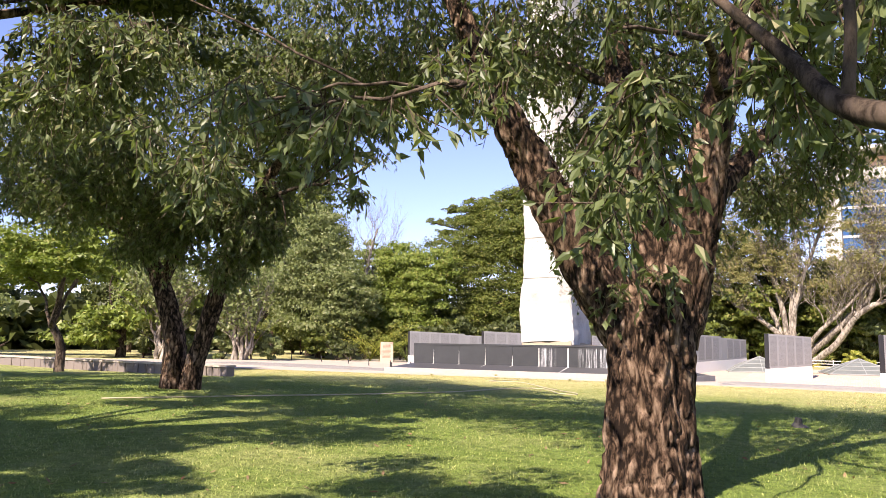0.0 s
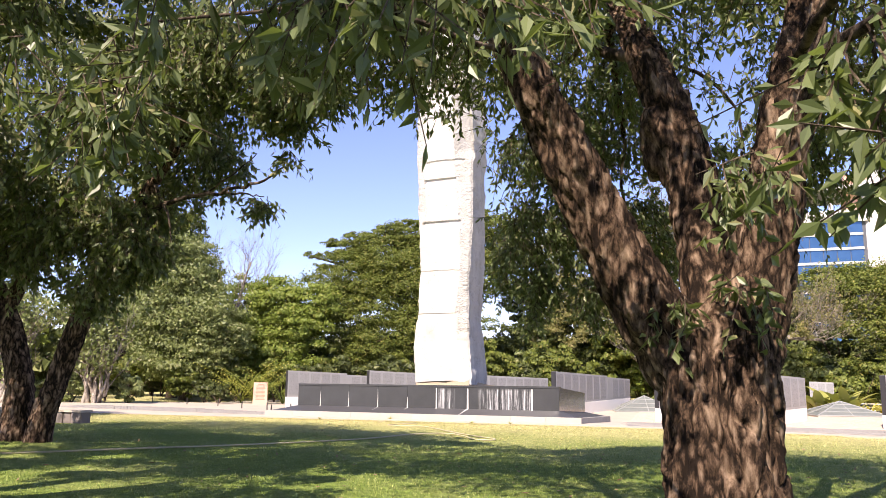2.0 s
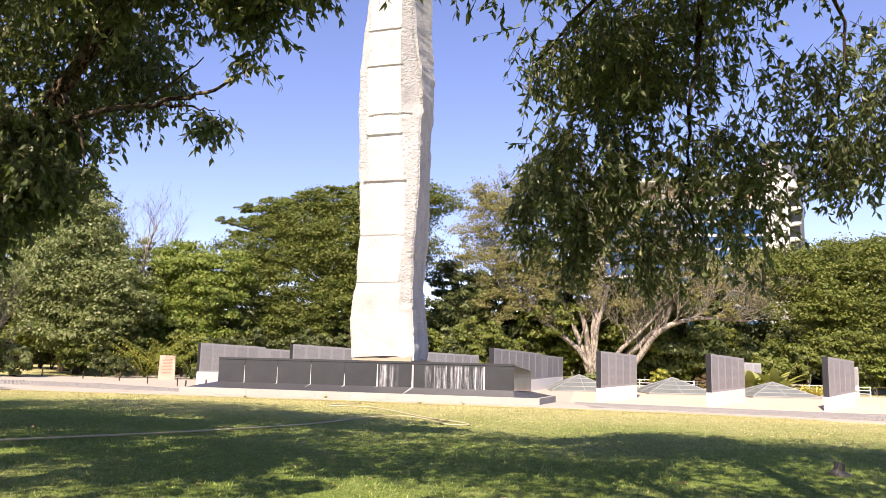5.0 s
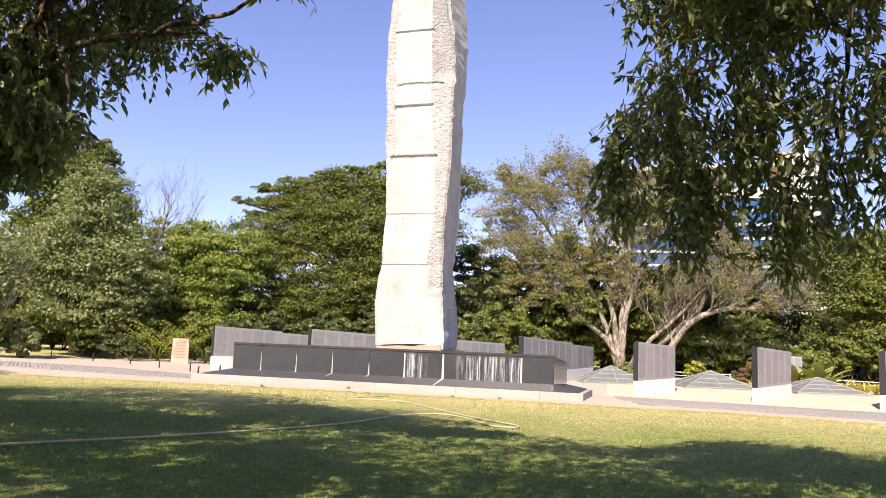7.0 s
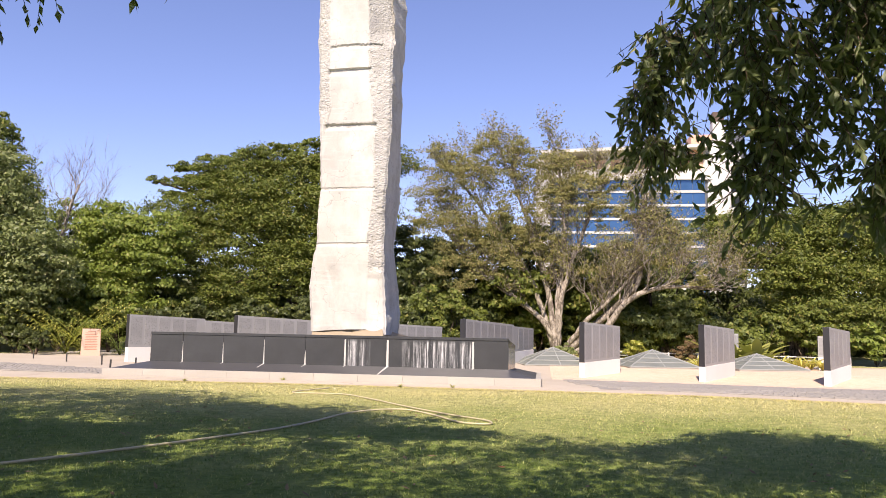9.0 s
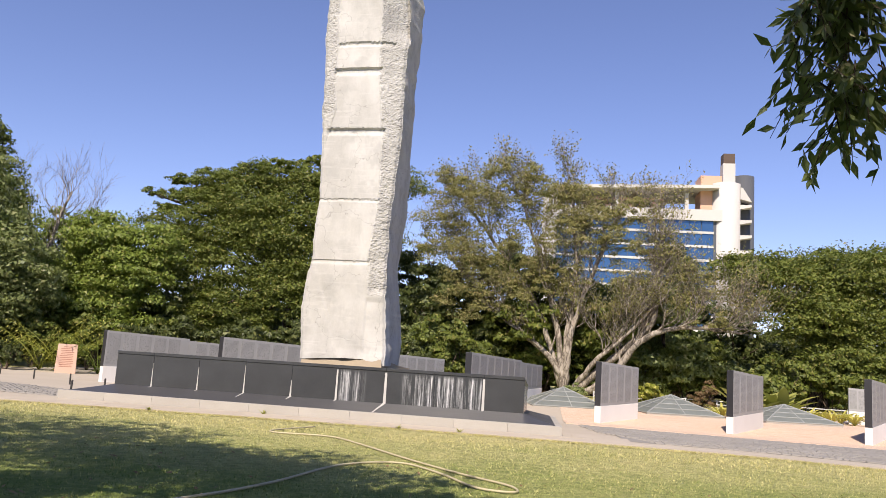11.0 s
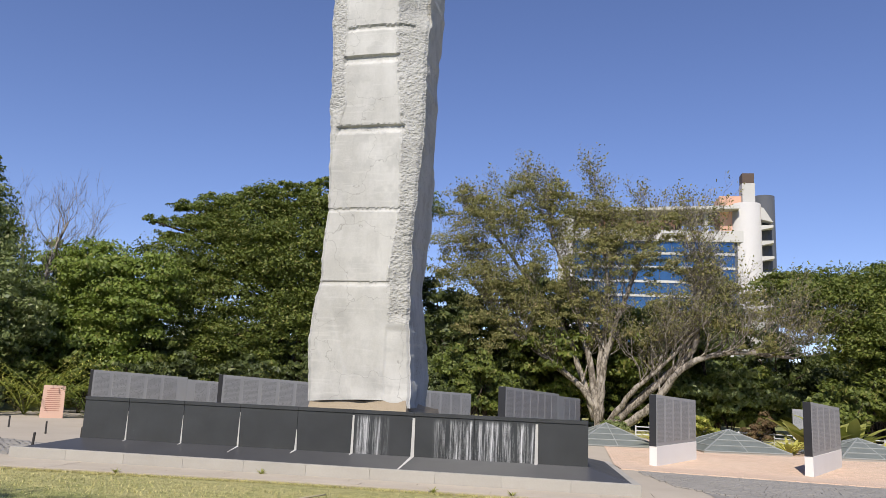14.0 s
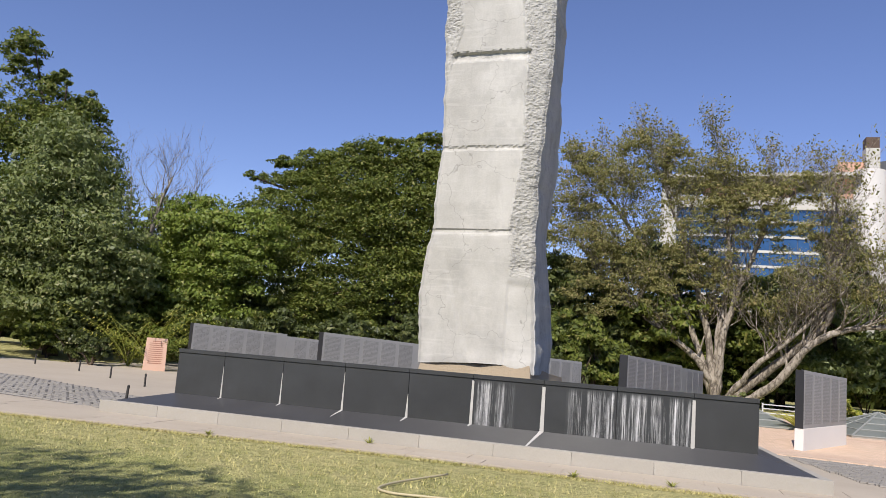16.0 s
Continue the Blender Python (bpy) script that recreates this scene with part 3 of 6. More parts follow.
BLOBS_A = [
    (15.1, -16.3, 3.3, 1.5, 1.4, 1.5, 1.15), (13.8, -16.7, 3.7, 0.85, 0.9, 1.1, 1.5), (14.0, -16.8, 5.0, 1.4, 1.4, 0.9, 1.5), (17.2, -16.6, 4.4, 1.6, 1.7, 1.4, 1.4), (16.5, -20.5, 7.2, 4.4, 4.6, 1.5, 1.0),
    (12.9, -20.4, 5.6, 2.3, 2.6, 1.0, 1.6), (19.2, -21.4, 5.4, 1.7, 2.6, 1.2, 1.6), (17.0, -26.1, 2.15, 0.42, 0.35, 0.6, 0.8), (18.6, -26.0, 3.4, 1.1, 0.9, 0.6, 1.0), (15.4, -25.2, 3.6, 0.9, 0.6, 0.5, 0.8),
    (15.0, -26.4, 2.85, 1.1, 0.5, 0.3, 1.3), (12.8, -25.5, 3.0, 0.8, 0.6, 0.55, 1.3), (16.4, -23.0, 1.75, 0.7, 0.4, 0.25, 1.0), (15.2, -24.2, 5.6, 2.6, 2.2, 0.9, 0.5), (16.9, -24.2, 2.5, 0.6, 0.4, 0.5, 0.5),
    (14.9, -18.0, 6.0, 2.4, 1.9, 1.0, 1.2), (18.6, -18.6, 5.4, 2.2, 2.4, 1.6, 1.1), (16.0, -22.0, 5.0, 1.6, 1.4, 0.8, 0.7), (19.4, -29.6, 6.0, 2.8, 2.6, 1.0, 0.5), (14.6, -16.2, 5.4, 1.8, 1.4, 0.9, 1.7), (12.6, -24.2, 7.5, 3.2, 2.6, 0.9, 1.25), (9.2, -22.4, 7.8, 3.2, 2.6, 0.9, 1.35), (16.2, -26.0, 7.4, 3.0, 2.0, 0.9, 0.7), (13.0, -15.5, 3.15, 0.4, 0.4, 0.75, 2.2), (13.2, -15.5, 4.1, 0.5, 0.5, 0.6, 1.8), (10.6, -19.6, 7.6, 2.4, 1.6, 0.8, 1.2), (17.42, -26.5, 2.35, 0.45, 0.35, 0.6, 1.1), (17.85, -26.3, 2.5, 0.45, 0.4, 0.5, 1.0), 
    (10.3, -25.4, 4.2, 1.3, 0.9, 0.8, 1.6), (11.0, -24.6, 4.5, 1.1, 0.9, 0.6, 1.5), (13.7, -16.3, 2.6, 0.5, 0.55, 0.8, 1.7), (14.4, -16.2, 2.5, 0.55, 0.6, 0.5, 1.2)]
lv, tw = twig_leaves(BLOBS_A, 195, 0.122, 11)
crown = fast_mesh("crown", lv - np.array(TA), 4, M["leaf_near"], tree_a)
twig_mesh("twig_growth", [(a - np.array(TA), b - np.array(TA)) for a, b in tw], 0.006, tree_a)

# a slimmer neighbour whose bough crosses the view at the start
tree_c = empty("tree", (20.9, -28.4, gz(20.9, -28.4)), "young tree with smooth bare brown bough beside the walk", "tree")
TC = Vector((20.9, -28.4, gz(20.9, -28.4)))
line = bend(list(reversed(BRANCH_A[-1][0])), 6)
obj_mesh("trunk", *rel(TC, tube_data(line, np.linspace(0.085, 0.022, len(line)), 12, 0.1)), M["bark"], tree_c, True)
line = bend([(18.26, -27.6, 1.95), (18.28, -27.55, 2.4), (18.2, -27.3, 3.2)], 5)
obj_mesh("bough", *rel(TC, tube_data(line, np.linspace(0.026, 0.014, len(line)), 10)), M["bark"], tree_c, True)
lv, tw = twig_leaves([(17.9, -27.0, 3.1, 0.9, 0.6, 0.5, 0.8)], 160, 0.13, 21)
fast_mesh("crown", lv - np.array(TC), 4, M["leaf_near"], tree_c)
twig_mesh("twig_growth", [(a - np.array(TC), b - np.array(TC)) for a, b in tw], 0.006, tree_c)

tree_b = empty("tree", (3.0, -16.5, gz(3.0, -16.5)), "broad tree with forked brown trunks and dark drooping leaves", "tree")
TB = Vector((3.0, -16.5, gz(3.0, -16.5)))
for pts, rr in [
    ([(2.72, -16.5, -0.5), (2.70, -16.5, 0.3), (2.66, -16.5, 1.1), (2.05, -16.5, 2.5), (1.0, -16.4, 3.7), (-0.5, -16.8, 5.2), (-1.5, -17.2, 6.2)], [0.36, 0.30, 0.27, 0.23, 0.18, 0.1, 0.04]),
    ([(3.28, -16.5, -0.5), (3.40, -16.5, 0.3), (3.70, -16.5, 1.05), (4.28, -16.5, 2.6), (4.9, -16.5, 3.8), (5.8, -16.6, 5.0), (7.0, -16.8, 6.2)], [0.30, 0.25, 0.22, 0.19, 0.16, 0.11, 0.05]),
    ([(2.1, -16.5, 2.4), (2.6, -16.2, 4.0), (3.0, -15.8, 5.6), (3.0, -15.4, 7.6)], [0.15, 0.13, 0.1, 0.05])]:
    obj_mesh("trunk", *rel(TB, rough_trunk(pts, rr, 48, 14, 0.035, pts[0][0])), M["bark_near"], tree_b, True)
BRANCH_B = [([(5.2, -16.5, 4.2), (6.4, -16.8, 4.5), (7.6, -17.0, 4.55), (8.4, -17.05, 4.65), (9.3, -17.2, 4.9)], 0.06), ([(7.6, -17.0, 4.55), (8.2, -17.05, 4.5), (8.7, -17.05, 4.4)], 0.03),
            ([(6.4, -16.8, 4.5), (7.3, -16.6, 4.8), (8.2, -16.6, 5.4)], 0.035), ([(5.8, -16.6, 5.0), (6.4, -16.8, 4.2), (6.5, -16.8, 3.6)], 0.04),
            ([(1.0, -16.4, 3.7), (0.2, -17.6, 4.2), (-0.6, -18.4, 4.4)], 0.06), ([(5.8, -16.6, 5.0), (7.4, -17.4, 6.2), (9.2, -17.6, 6.3)], 0.06)]
for pts, r in BRANCH_B:
    line = bend(pts, 6, 0.03)
    obj_mesh("branch", *rel(TB, tube_data(line, np.linspace(r, r * 0.25, len(line)), 7, 0.25)), M["bark"], tree_b, True)
BLOBS_B = [
    (2.2, -16.5, 7.4, 4.2, 3.6, 3.0, 1.15), (6.6, -17.4, 8.4, 2.4, 2.0, 1.3, 0.45), (0.0, -17.0, 10.0, 3.2, 2.8, 1.4, 0.5), (8.0, -17.2, 7.0, 2.0, 1.9, 1.3, 1.7), (8.7, -17.05, 4.4, 0.36, 0.34, 0.2, 2.4), (0.0, -18.0, 4.8, 2.4, 2.2, 1.2, 1.0),
    (5.7, -16.7, 4.0, 0.9, 1.2, 1.1, 2.6), (9.2, -17.5, 6.3, 0.9, 1.0, 0.9, 1.6), (9.3, -17.15, 5.2, 0.4, 0.4, 0.2, 0.8), (4.2, -17.4, 4.5, 1.7, 1.3, 1.2, 2.4), (-2.0, -17.0, 6.8, 2.6, 2.8, 2.2, 1.5),
    (5.5, -15.4, 6.0, 1.8, 1.6, 1.5, 1.9), (2.6, -19.2, 5.2, 2.4, 1.7, 1.8, 1.9), (2.2, -16.6, 4.4, 1.8, 1.5, 1.0, 1.6), (6.6, -17.6, 7.0, 2.2, 1.8, 1.6, 1.6), (5.0, -17.0, 3.2, 1.0, 0.9, 0.9, 2.2), (3.2, -17.6, 3.3, 1.5, 0.9, 0.7, 1.6), (6.0, -17.0, 3.6, 0.9, 0.8, 0.7, 2.0), (9.1, -17.3, 6.0, 0.8, 0.8, 0.55, 1.7), (9.9, -17.3, 6.4, 0.7, 0.7, 0.5, 1.8)]
lv, tw = twig_leaves(BLOBS_B, 155, 0.15, 12, fold=False)
fast_mesh("crown", lv - np.array(TB), 4, M["leaf_near"], tree_b)
twig_mesh("twig_growth", [(a - np.array(TB), b - np.array(TB)) for a, b in tw], 0.007, tree_b)

# ---- trees beyond the memorial ----
def leaf_shell(blobs, size, count, seed, flat=0.0, stretch=0.85, tight=1.0):
    """Leafy sprays on the outside of many clumps inside the blobs."""
    rg = np.random.default_rng(seed)
    out = []
    count, size = int(count * 1.7), size * 0.76
    tot = sum((b[3] * b[4] * b[5]) ** (2 / 3) for b in blobs)
    for cx, cy, cz, rx, ry, rz in blobs:
        n = int(count * (rx * ry * rz) ** (2 / 3) / tot)
        k = max(34 if flat else 8, n // int(95 if tight == 1 else 190))
        d = rg.normal(size=(k, 3))
        d /= np.linalg.norm(d, axis=1)[:, None]
        cc = np.array((cx, cy, cz)) + d * (rg.uniform(0.1, 1.0, k) ** 0.5)[:, None] * np.array((rx, ry, rz)) * 0.9
        cr = tight * rg.uniform(0.15, 0.36, k) * (rx * ry * rz) ** (1 / 3)
        i = rg.integers(0, k, n)
        e = rg.normal(size=(n, 3))
        e /= np.linalg.norm(e, axis=1)[:, None]
        e[:, 2] = np.abs(e[:, 2]) * 0.8 + e[:, 2] * 0.2
        sq = np.array((1.3, 1.3, 1.0 - 0.45 * flat))
        p = cc[i] + e * (cr[i] * rg.uniform(0.55, 1.05, n))[:, None] * sq
        nor = e * (1 - flat) + np.array((0, 0, 1)) * flat + rg.normal(0, 0.45, (n, 3))
        nor /= np.linalg.norm(nor, axis=1)[:, None]
        a = np.cross(nor, rg.normal(size=(n, 3)))
        a /= np.linalg.norm(a, axis=1)[:, None]
        b = np.cross(nor, a)
        L = size * rg.uniform(0.6, 1.35, (n, 1))
        W = L * stretch * rg.uniform(0.7, 1.2, (n, 1))
        q = np.stack([p - a * L * 0.5 + b * W * 0.12, p + b * W * 0.5 + a * L * 0.15, p + a * L * 0.55 - b * W * 0.45 - nor * L * 0.12], 1)
        out.append(q.reshape(-1, 3))
    return np.concatenate(out)


def crown_tree(name, base, blobs, mat, size, count, seed, label, r=0.35, bark="bark", flat=0.0, category="tree", stretch=0.85, fork=0.3, tight=1.0):
    """A tree: a trunk with limbs that reach into each blob of its crown."""
    rg = random.Random(seed)
    bx, by = base
    g = Vector((bx, by, gz(bx, by)))
    t = empty(name, g, label, category)
    top = max(b[2] for b in blobs)
    fz = g.z + (top - g.z) * fork
    stem = bend([(0, 0, -0.3), (rg.uniform(-0.2, 0.2), rg.uniform(-0.2, 0.2), (fz - g.z) * 0.5), (rg.uniform(-0.3, 0.3), rg.uniform(-0.3, 0.3), fz - g.z)], 4)
    obj_mesh("trunk", *tube_data(stem, np.linspace(r * 1.35, r * 0.85, len(stem)), 10, 0.15, seed), M[bark], t, True)
    for b in blobs:
        c = Vector(b[:3]) - g
        k = max(1, min(4, int((b[3] * b[4] * b[5]) ** (1 / 3))))
        for _ in range(k):
            e = c + Vector((rg.uniform(-0.6, 0.6) * b[3], rg.uniform(-0.6, 0.6) * b[4], rg.uniform(-0.3, 0.5) * b[5]))
            s = stem[-1]
            mid = s.lerp(e, 0.5) + Vector((rg.uniform(-0.5, 0.5), rg.uniform(-0.5, 0.5), 0.1 * (e - s).length))
            ln = bend([s - Vector((0, 0, 0.2)), mid, e], 5, 0.05, rg)
            obj_mesh("limb", *tube_data(ln, np.linspace(r * 0.5, r * 0.08, len(ln)), 6, 0.15), M[bark], t, True)
    lv = leaf_shell(blobs, size, count, seed, flat, stretch, tight) - np.array(g)
    fast_mesh("crown", lv, 3, M[mat], t)
    return t


# wide rain tree to the left of the monolith: tiers of flat feathery foliage
crown_tree("rain_tree", (-7.0, 36.0), [(-17.6, 34.4, 12.4, 1.7, 1.4, 0.4), (-16.2, 34.4, 13.5, 1.5, 1.3, 0.4), (-13.7, 34.5, 14.1, 1.7, 1.4, 0.4), (-11.0, 34.8, 14.7, 1.7, 1.5, 0.4), (-8.4, 35, 15.1, 1.9, 1.6, 0.4), (-5.6, 35, 15.4, 2.0, 1.6, 0.45), (-2.6, 35.4, 15.6, 2.2, 1.8, 0.5), (-16.6, 33.8, 11.2, 1.6, 1.4, 0.4), (-13.2, 33.6, 12.4, 2.2, 1.8, 0.5), (-9.6, 33.4, 13.2, 2.2, 1.8, 0.5), (-6.0, 33.4, 13.6, 2.2, 1.8, 0.5),
            (-14.4, 34.3, 12.2, 3.2, 3.0, 0.9), (-8.5, 35.3, 14.0, 5.0, 4.0, 1.0), (-2.0, 36, 14.2, 5.0, 4.2, 1.4), (-11.8, 34.6, 13.1, 4.2, 3.4, 1.1), (-4.5, 35.5, 12.4, 5.0, 4.2, 1.8), (-14.0, 33, 9.4, 4.6, 3.6, 2.0), (-9.5, 33.5, 11.2, 5.0, 4.0, 1.8),
            (-8.0, 33, 9.0, 5.4, 4.0, 2.2), (-3.0, 34, 9.8, 5.0, 4.0, 2.6), (-12, 31.5, 6.0, 4.8, 3.0, 2.4), (-5, 32, 5.4, 5.4, 3.0, 2.8), (-10, 30.8, 3.4, 4.5, 2.6, 1.8)],
           "leaf_rain", 0.25, 105000, 31, "wide rain tree with tiered feathery green crown", 0.55, flat=0.4, fork=0.38)
crown_tree("tree", (-17.2, 27.5), [(-17.8, 27.5, 7.2, 2.8, 2.6, 2.4), (-16.0, 27.4, 5.0, 3.4, 2.6, 2.4), (-19.4, 27.0, 4.4, 3.0, 2.4, 2.4), (-17.4, 26.6, 2.4, 4.2, 2.4, 2.0), (-14.6, 28.2, 7.4, 2.4, 2.2, 2.0)], "leaf_bright", 0.30, 30000, 32,
           "bushy tree with bright green leaves", 0.25)
crown_tree("tree", (-20.5, 19.5), [(-21.0, 19.2, 9.4, 2.6, 2.6, 2.6), (-20.4, 18.8, 6.2, 4.0, 3.2, 3.2), (-23.2, 18.5, 5.0, 3.4, 2.8, 3.0), (-18.0, 19.6, 4.2, 2.8, 2.6, 2.6), (-20.6, 18.6, 2.4, 4.4, 3.0, 2.0)], "leaf_grey", 0.27, 46000, 33,
           "dense tree with grey-green foliage", 0.3)
crown_tree("tree", (-25.5, 24.5), [(-28.2, 22.6, 17.0, 1.7, 1.6, 1.6), (-25.0, 22.2, 15.3, 0.8, 0.8, 0.7), (-25.0, 22.6, 12.6, 1.9, 1.8, 1.6), (-28.8, 22, 12.5, 3.0, 2.4, 2.4), (-22.4, 22.2, 10.2, 1.4, 1.4, 1.2), (-26.8, 24, 14.6, 2.4, 2.2, 2.0), (-24.0, 23.6, 13.4, 1.5, 1.4, 1.7), (-25.6, 24.2, 11.6, 3.4, 3.0, 2.2), (-22.6, 23.2, 9.0, 2.0, 2.0, 2.0), (-25.6, 24.2, 9.0, 4.0, 3.4, 3.4), (-24.2, 23.0, 4.8, 3.8, 3.0, 3.2), (-28.0, 23.5, 6.5, 3.8, 3.2, 3.8)], "leaf_rain", 0.27, 44000, 34,
           "tall dark green park tree", 0.35)
crown_tree("rain_tree", (31.0, 38.0), [(26.8, 37, 8.9, 4.5, 4.0, 1.2), (32.5, 37, 9.5, 5.2, 4.5, 1.3), (38.0, 37, 9.7, 5.4, 4.2, 1.5), (28.0, 35, 7.4, 5.0, 3.6, 2.0), (33.5, 35, 7.8, 5.4, 3.8, 2.2),
            (39, 35, 7.8, 5.0, 3.8, 2.4), (30, 33.5, 5.0, 5.0, 3.0, 2.2), (36, 33, 4.8, 5.2, 3.0, 2.2), (33, 32, 2.4, 6.0, 2.4, 1.8)], "leaf_rain", 0.26, 90000, 35, "spreading rain tree with layered green crown", 0.5, flat=0.4, fork=0.4)
crown_tree("tree", (23.3, 50.0), [(23.3, 50, 10.8, 2.0, 2.0, 2.2), (23.4, 50, 7.4, 2.8, 2.6, 2.6)], "leaf_shade_dark", 0.4, 9000, 36, "dense dark green conical tree", 0.3)
FAR = [(-34, 14, 11, "leaf_shade_dark"), (-41, 3, 12, "leaf_grey"), (-48, -9, 12, "leaf_shade_dark"), (-33, 28, 13, "leaf_rain"), (-56, 6, 14, "leaf_shade_dark"), (-44, 20, 14, "leaf_shade_dark"), (-28, 36, 12, "leaf_bright"),
       (-19, 44, 12, "leaf_shade_dark"), (-9, 46, 11, "leaf_shade_dark"), (1, 44, 12, "leaf_shade_dark"), (9, 46, 12.5, "leaf_shade_dark"), (18, 44, 10, "leaf_grey"), (27, 48, 8.4, "leaf_shade_dark"), (37, 49, 8.6, "leaf_shade_dark"), (46, 43, 10, "leaf_shade_dark"),
       (50, 30, 11, "leaf_shade_dark"), (-60, -22, 13, "leaf_grey"), (47, 56, 12, "leaf_rain"), (-30, 50, 12, "leaf_shade_dark"), (3.5, 37.5, 9.5, "leaf_shade_dark"), (7.8, 38.5, 10.5, "leaf_rain"), (12, 41, 10.5, "leaf_rain"), (16.5, 41, 9.5, "leaf_rain"), (21, 40, 8.5, "leaf_grey"), (-22, 30, 9, "leaf_shade_dark"), (-36, -3, 9, "leaf_grey"), (-30, 8, 8, "leaf_bright"), (-66, 20, 14, "leaf_shade_dark")]
for i, (x, y, h, mt) in enumerate(FAR):
    rg = random.Random(100 + i)
    g = gz(x, y)
    blobs = [(x + rg.uniform(-1, 1), y + rg.uniform(-1, 1), g + h * 0.78, 3.2, 3.0, h * 0.2)]
    for k in range(5):
        a = k * 1.26 + rg.uniform(0, 1)
        blobs.append((x + 3.2 * math.cos(a), y + 2.6 * math.sin(a), g + h * rg.uniform(0.2, 0.58), 3.4, 2.8, h * 0.2))
    crown_tree("tree", (x, y), blobs, mt, 0.46, 8500, 200 + i, "leafy park tree at the edge of the grounds", 0.28)

# neighbours of the lawn trees, behind and beside the walk, whose shade lies on the grass
for i, (x, y, r, zc, cx, cy) in enumerate(((6.5, -27.5, 4.6, 7.2, 6.6, -24.2), (-2.0, -24.5, 4.4, 7.4, -2, -24.5), (13.5, -35.5, 4.8, 7.6, 13.8, -36.0), (22.5, -32.0, 4.2, 7.0, 22.5, -31.5), (4.0, -33.0, 4.4, 7.8, 4, -33),
                                          (-9.0, -21.0, 4.4, 7.4, -9, -21), (25.0, -23.5, 4.0, 6.6, 25, -23.5), (9.5, -33.5, 3.4, 8.2, 7.8, -33.2))):
    rg = random.Random(700 + i)
    bl = [(cx + r * 0.6 * math.cos(a), cy + r * 0.6 * math.sin(a), zc + rg.uniform(-1.0, 1.0), r * 0.55, r * 0.55, 1.1) for a in (0.3, 1.6, 2.8, 4.1, 5.3)] + [(cx, cy, zc + 1.0, r * 0.5, r * 0.5, 1.0)]
    crown_tree("tree", (x, y), bl, "leaf_shade_dark", 0.19, 19000, 720 + i, "shady lawn tree beside the walk", 0.26, "bark_near", fork=0.4, tight=0.85)
crown_tree("rain_tree", (-10.5, -10.5), [(-10.5, -11.0, 4.6, 3.6, 2.6, 0.9), (-7.6, -12.4, 3.6, 2.2, 1.6, 0.6), (-13.5, -10, 3.6, 3.0, 2.2, 0.8), (-10, -10, 6.2, 3.0, 2.4, 0.9)], "leaf_bright", 0.24, 16000, 760, "feathery light green tree by the low wall", 0.16, flat=0.5)

# woods all round, beyond what can be told apart
gen = np.random.default_rng(55)
n = 52000
ang = np.radians(gen.uniform(-125, 62, n))
rad = gen.uniform(72, 100, n)
wx, wy = 8 + rad * np.sin(ang), -10 + rad * np.cos(ang)
crest = np.array([6.5 + 2.2 * noise.noise(Vector((a * 9, 0, 0))) + 1.6 * noise.noise(Vector((a * 31, 3, 0))) for a in ang])
wz = -1.2 + crest * gen.uniform(0, 1, n) ** 0.6
p = np.stack([wx, wy, wz], 1)
a = gen.normal(size=(n, 3))
a /= np.linalg.norm(a, axis=1)[:, None]
b = np.cross(a, gen.normal(size=(n, 3)))
b /= np.linalg.norm(b, axis=1)[:, None]
L = gen.uniform(0.7, 1.4, (n, 1))
tagged(fast_mesh("far_woods", np.stack([p - a * L, p + b * L * 0.5, p + a * L, p - b * L * 0.5], 1).reshape(-1, 3), 4, M["leaf_shade_dark"]), "dense dark woods round the park", "woods", kind="stuff")

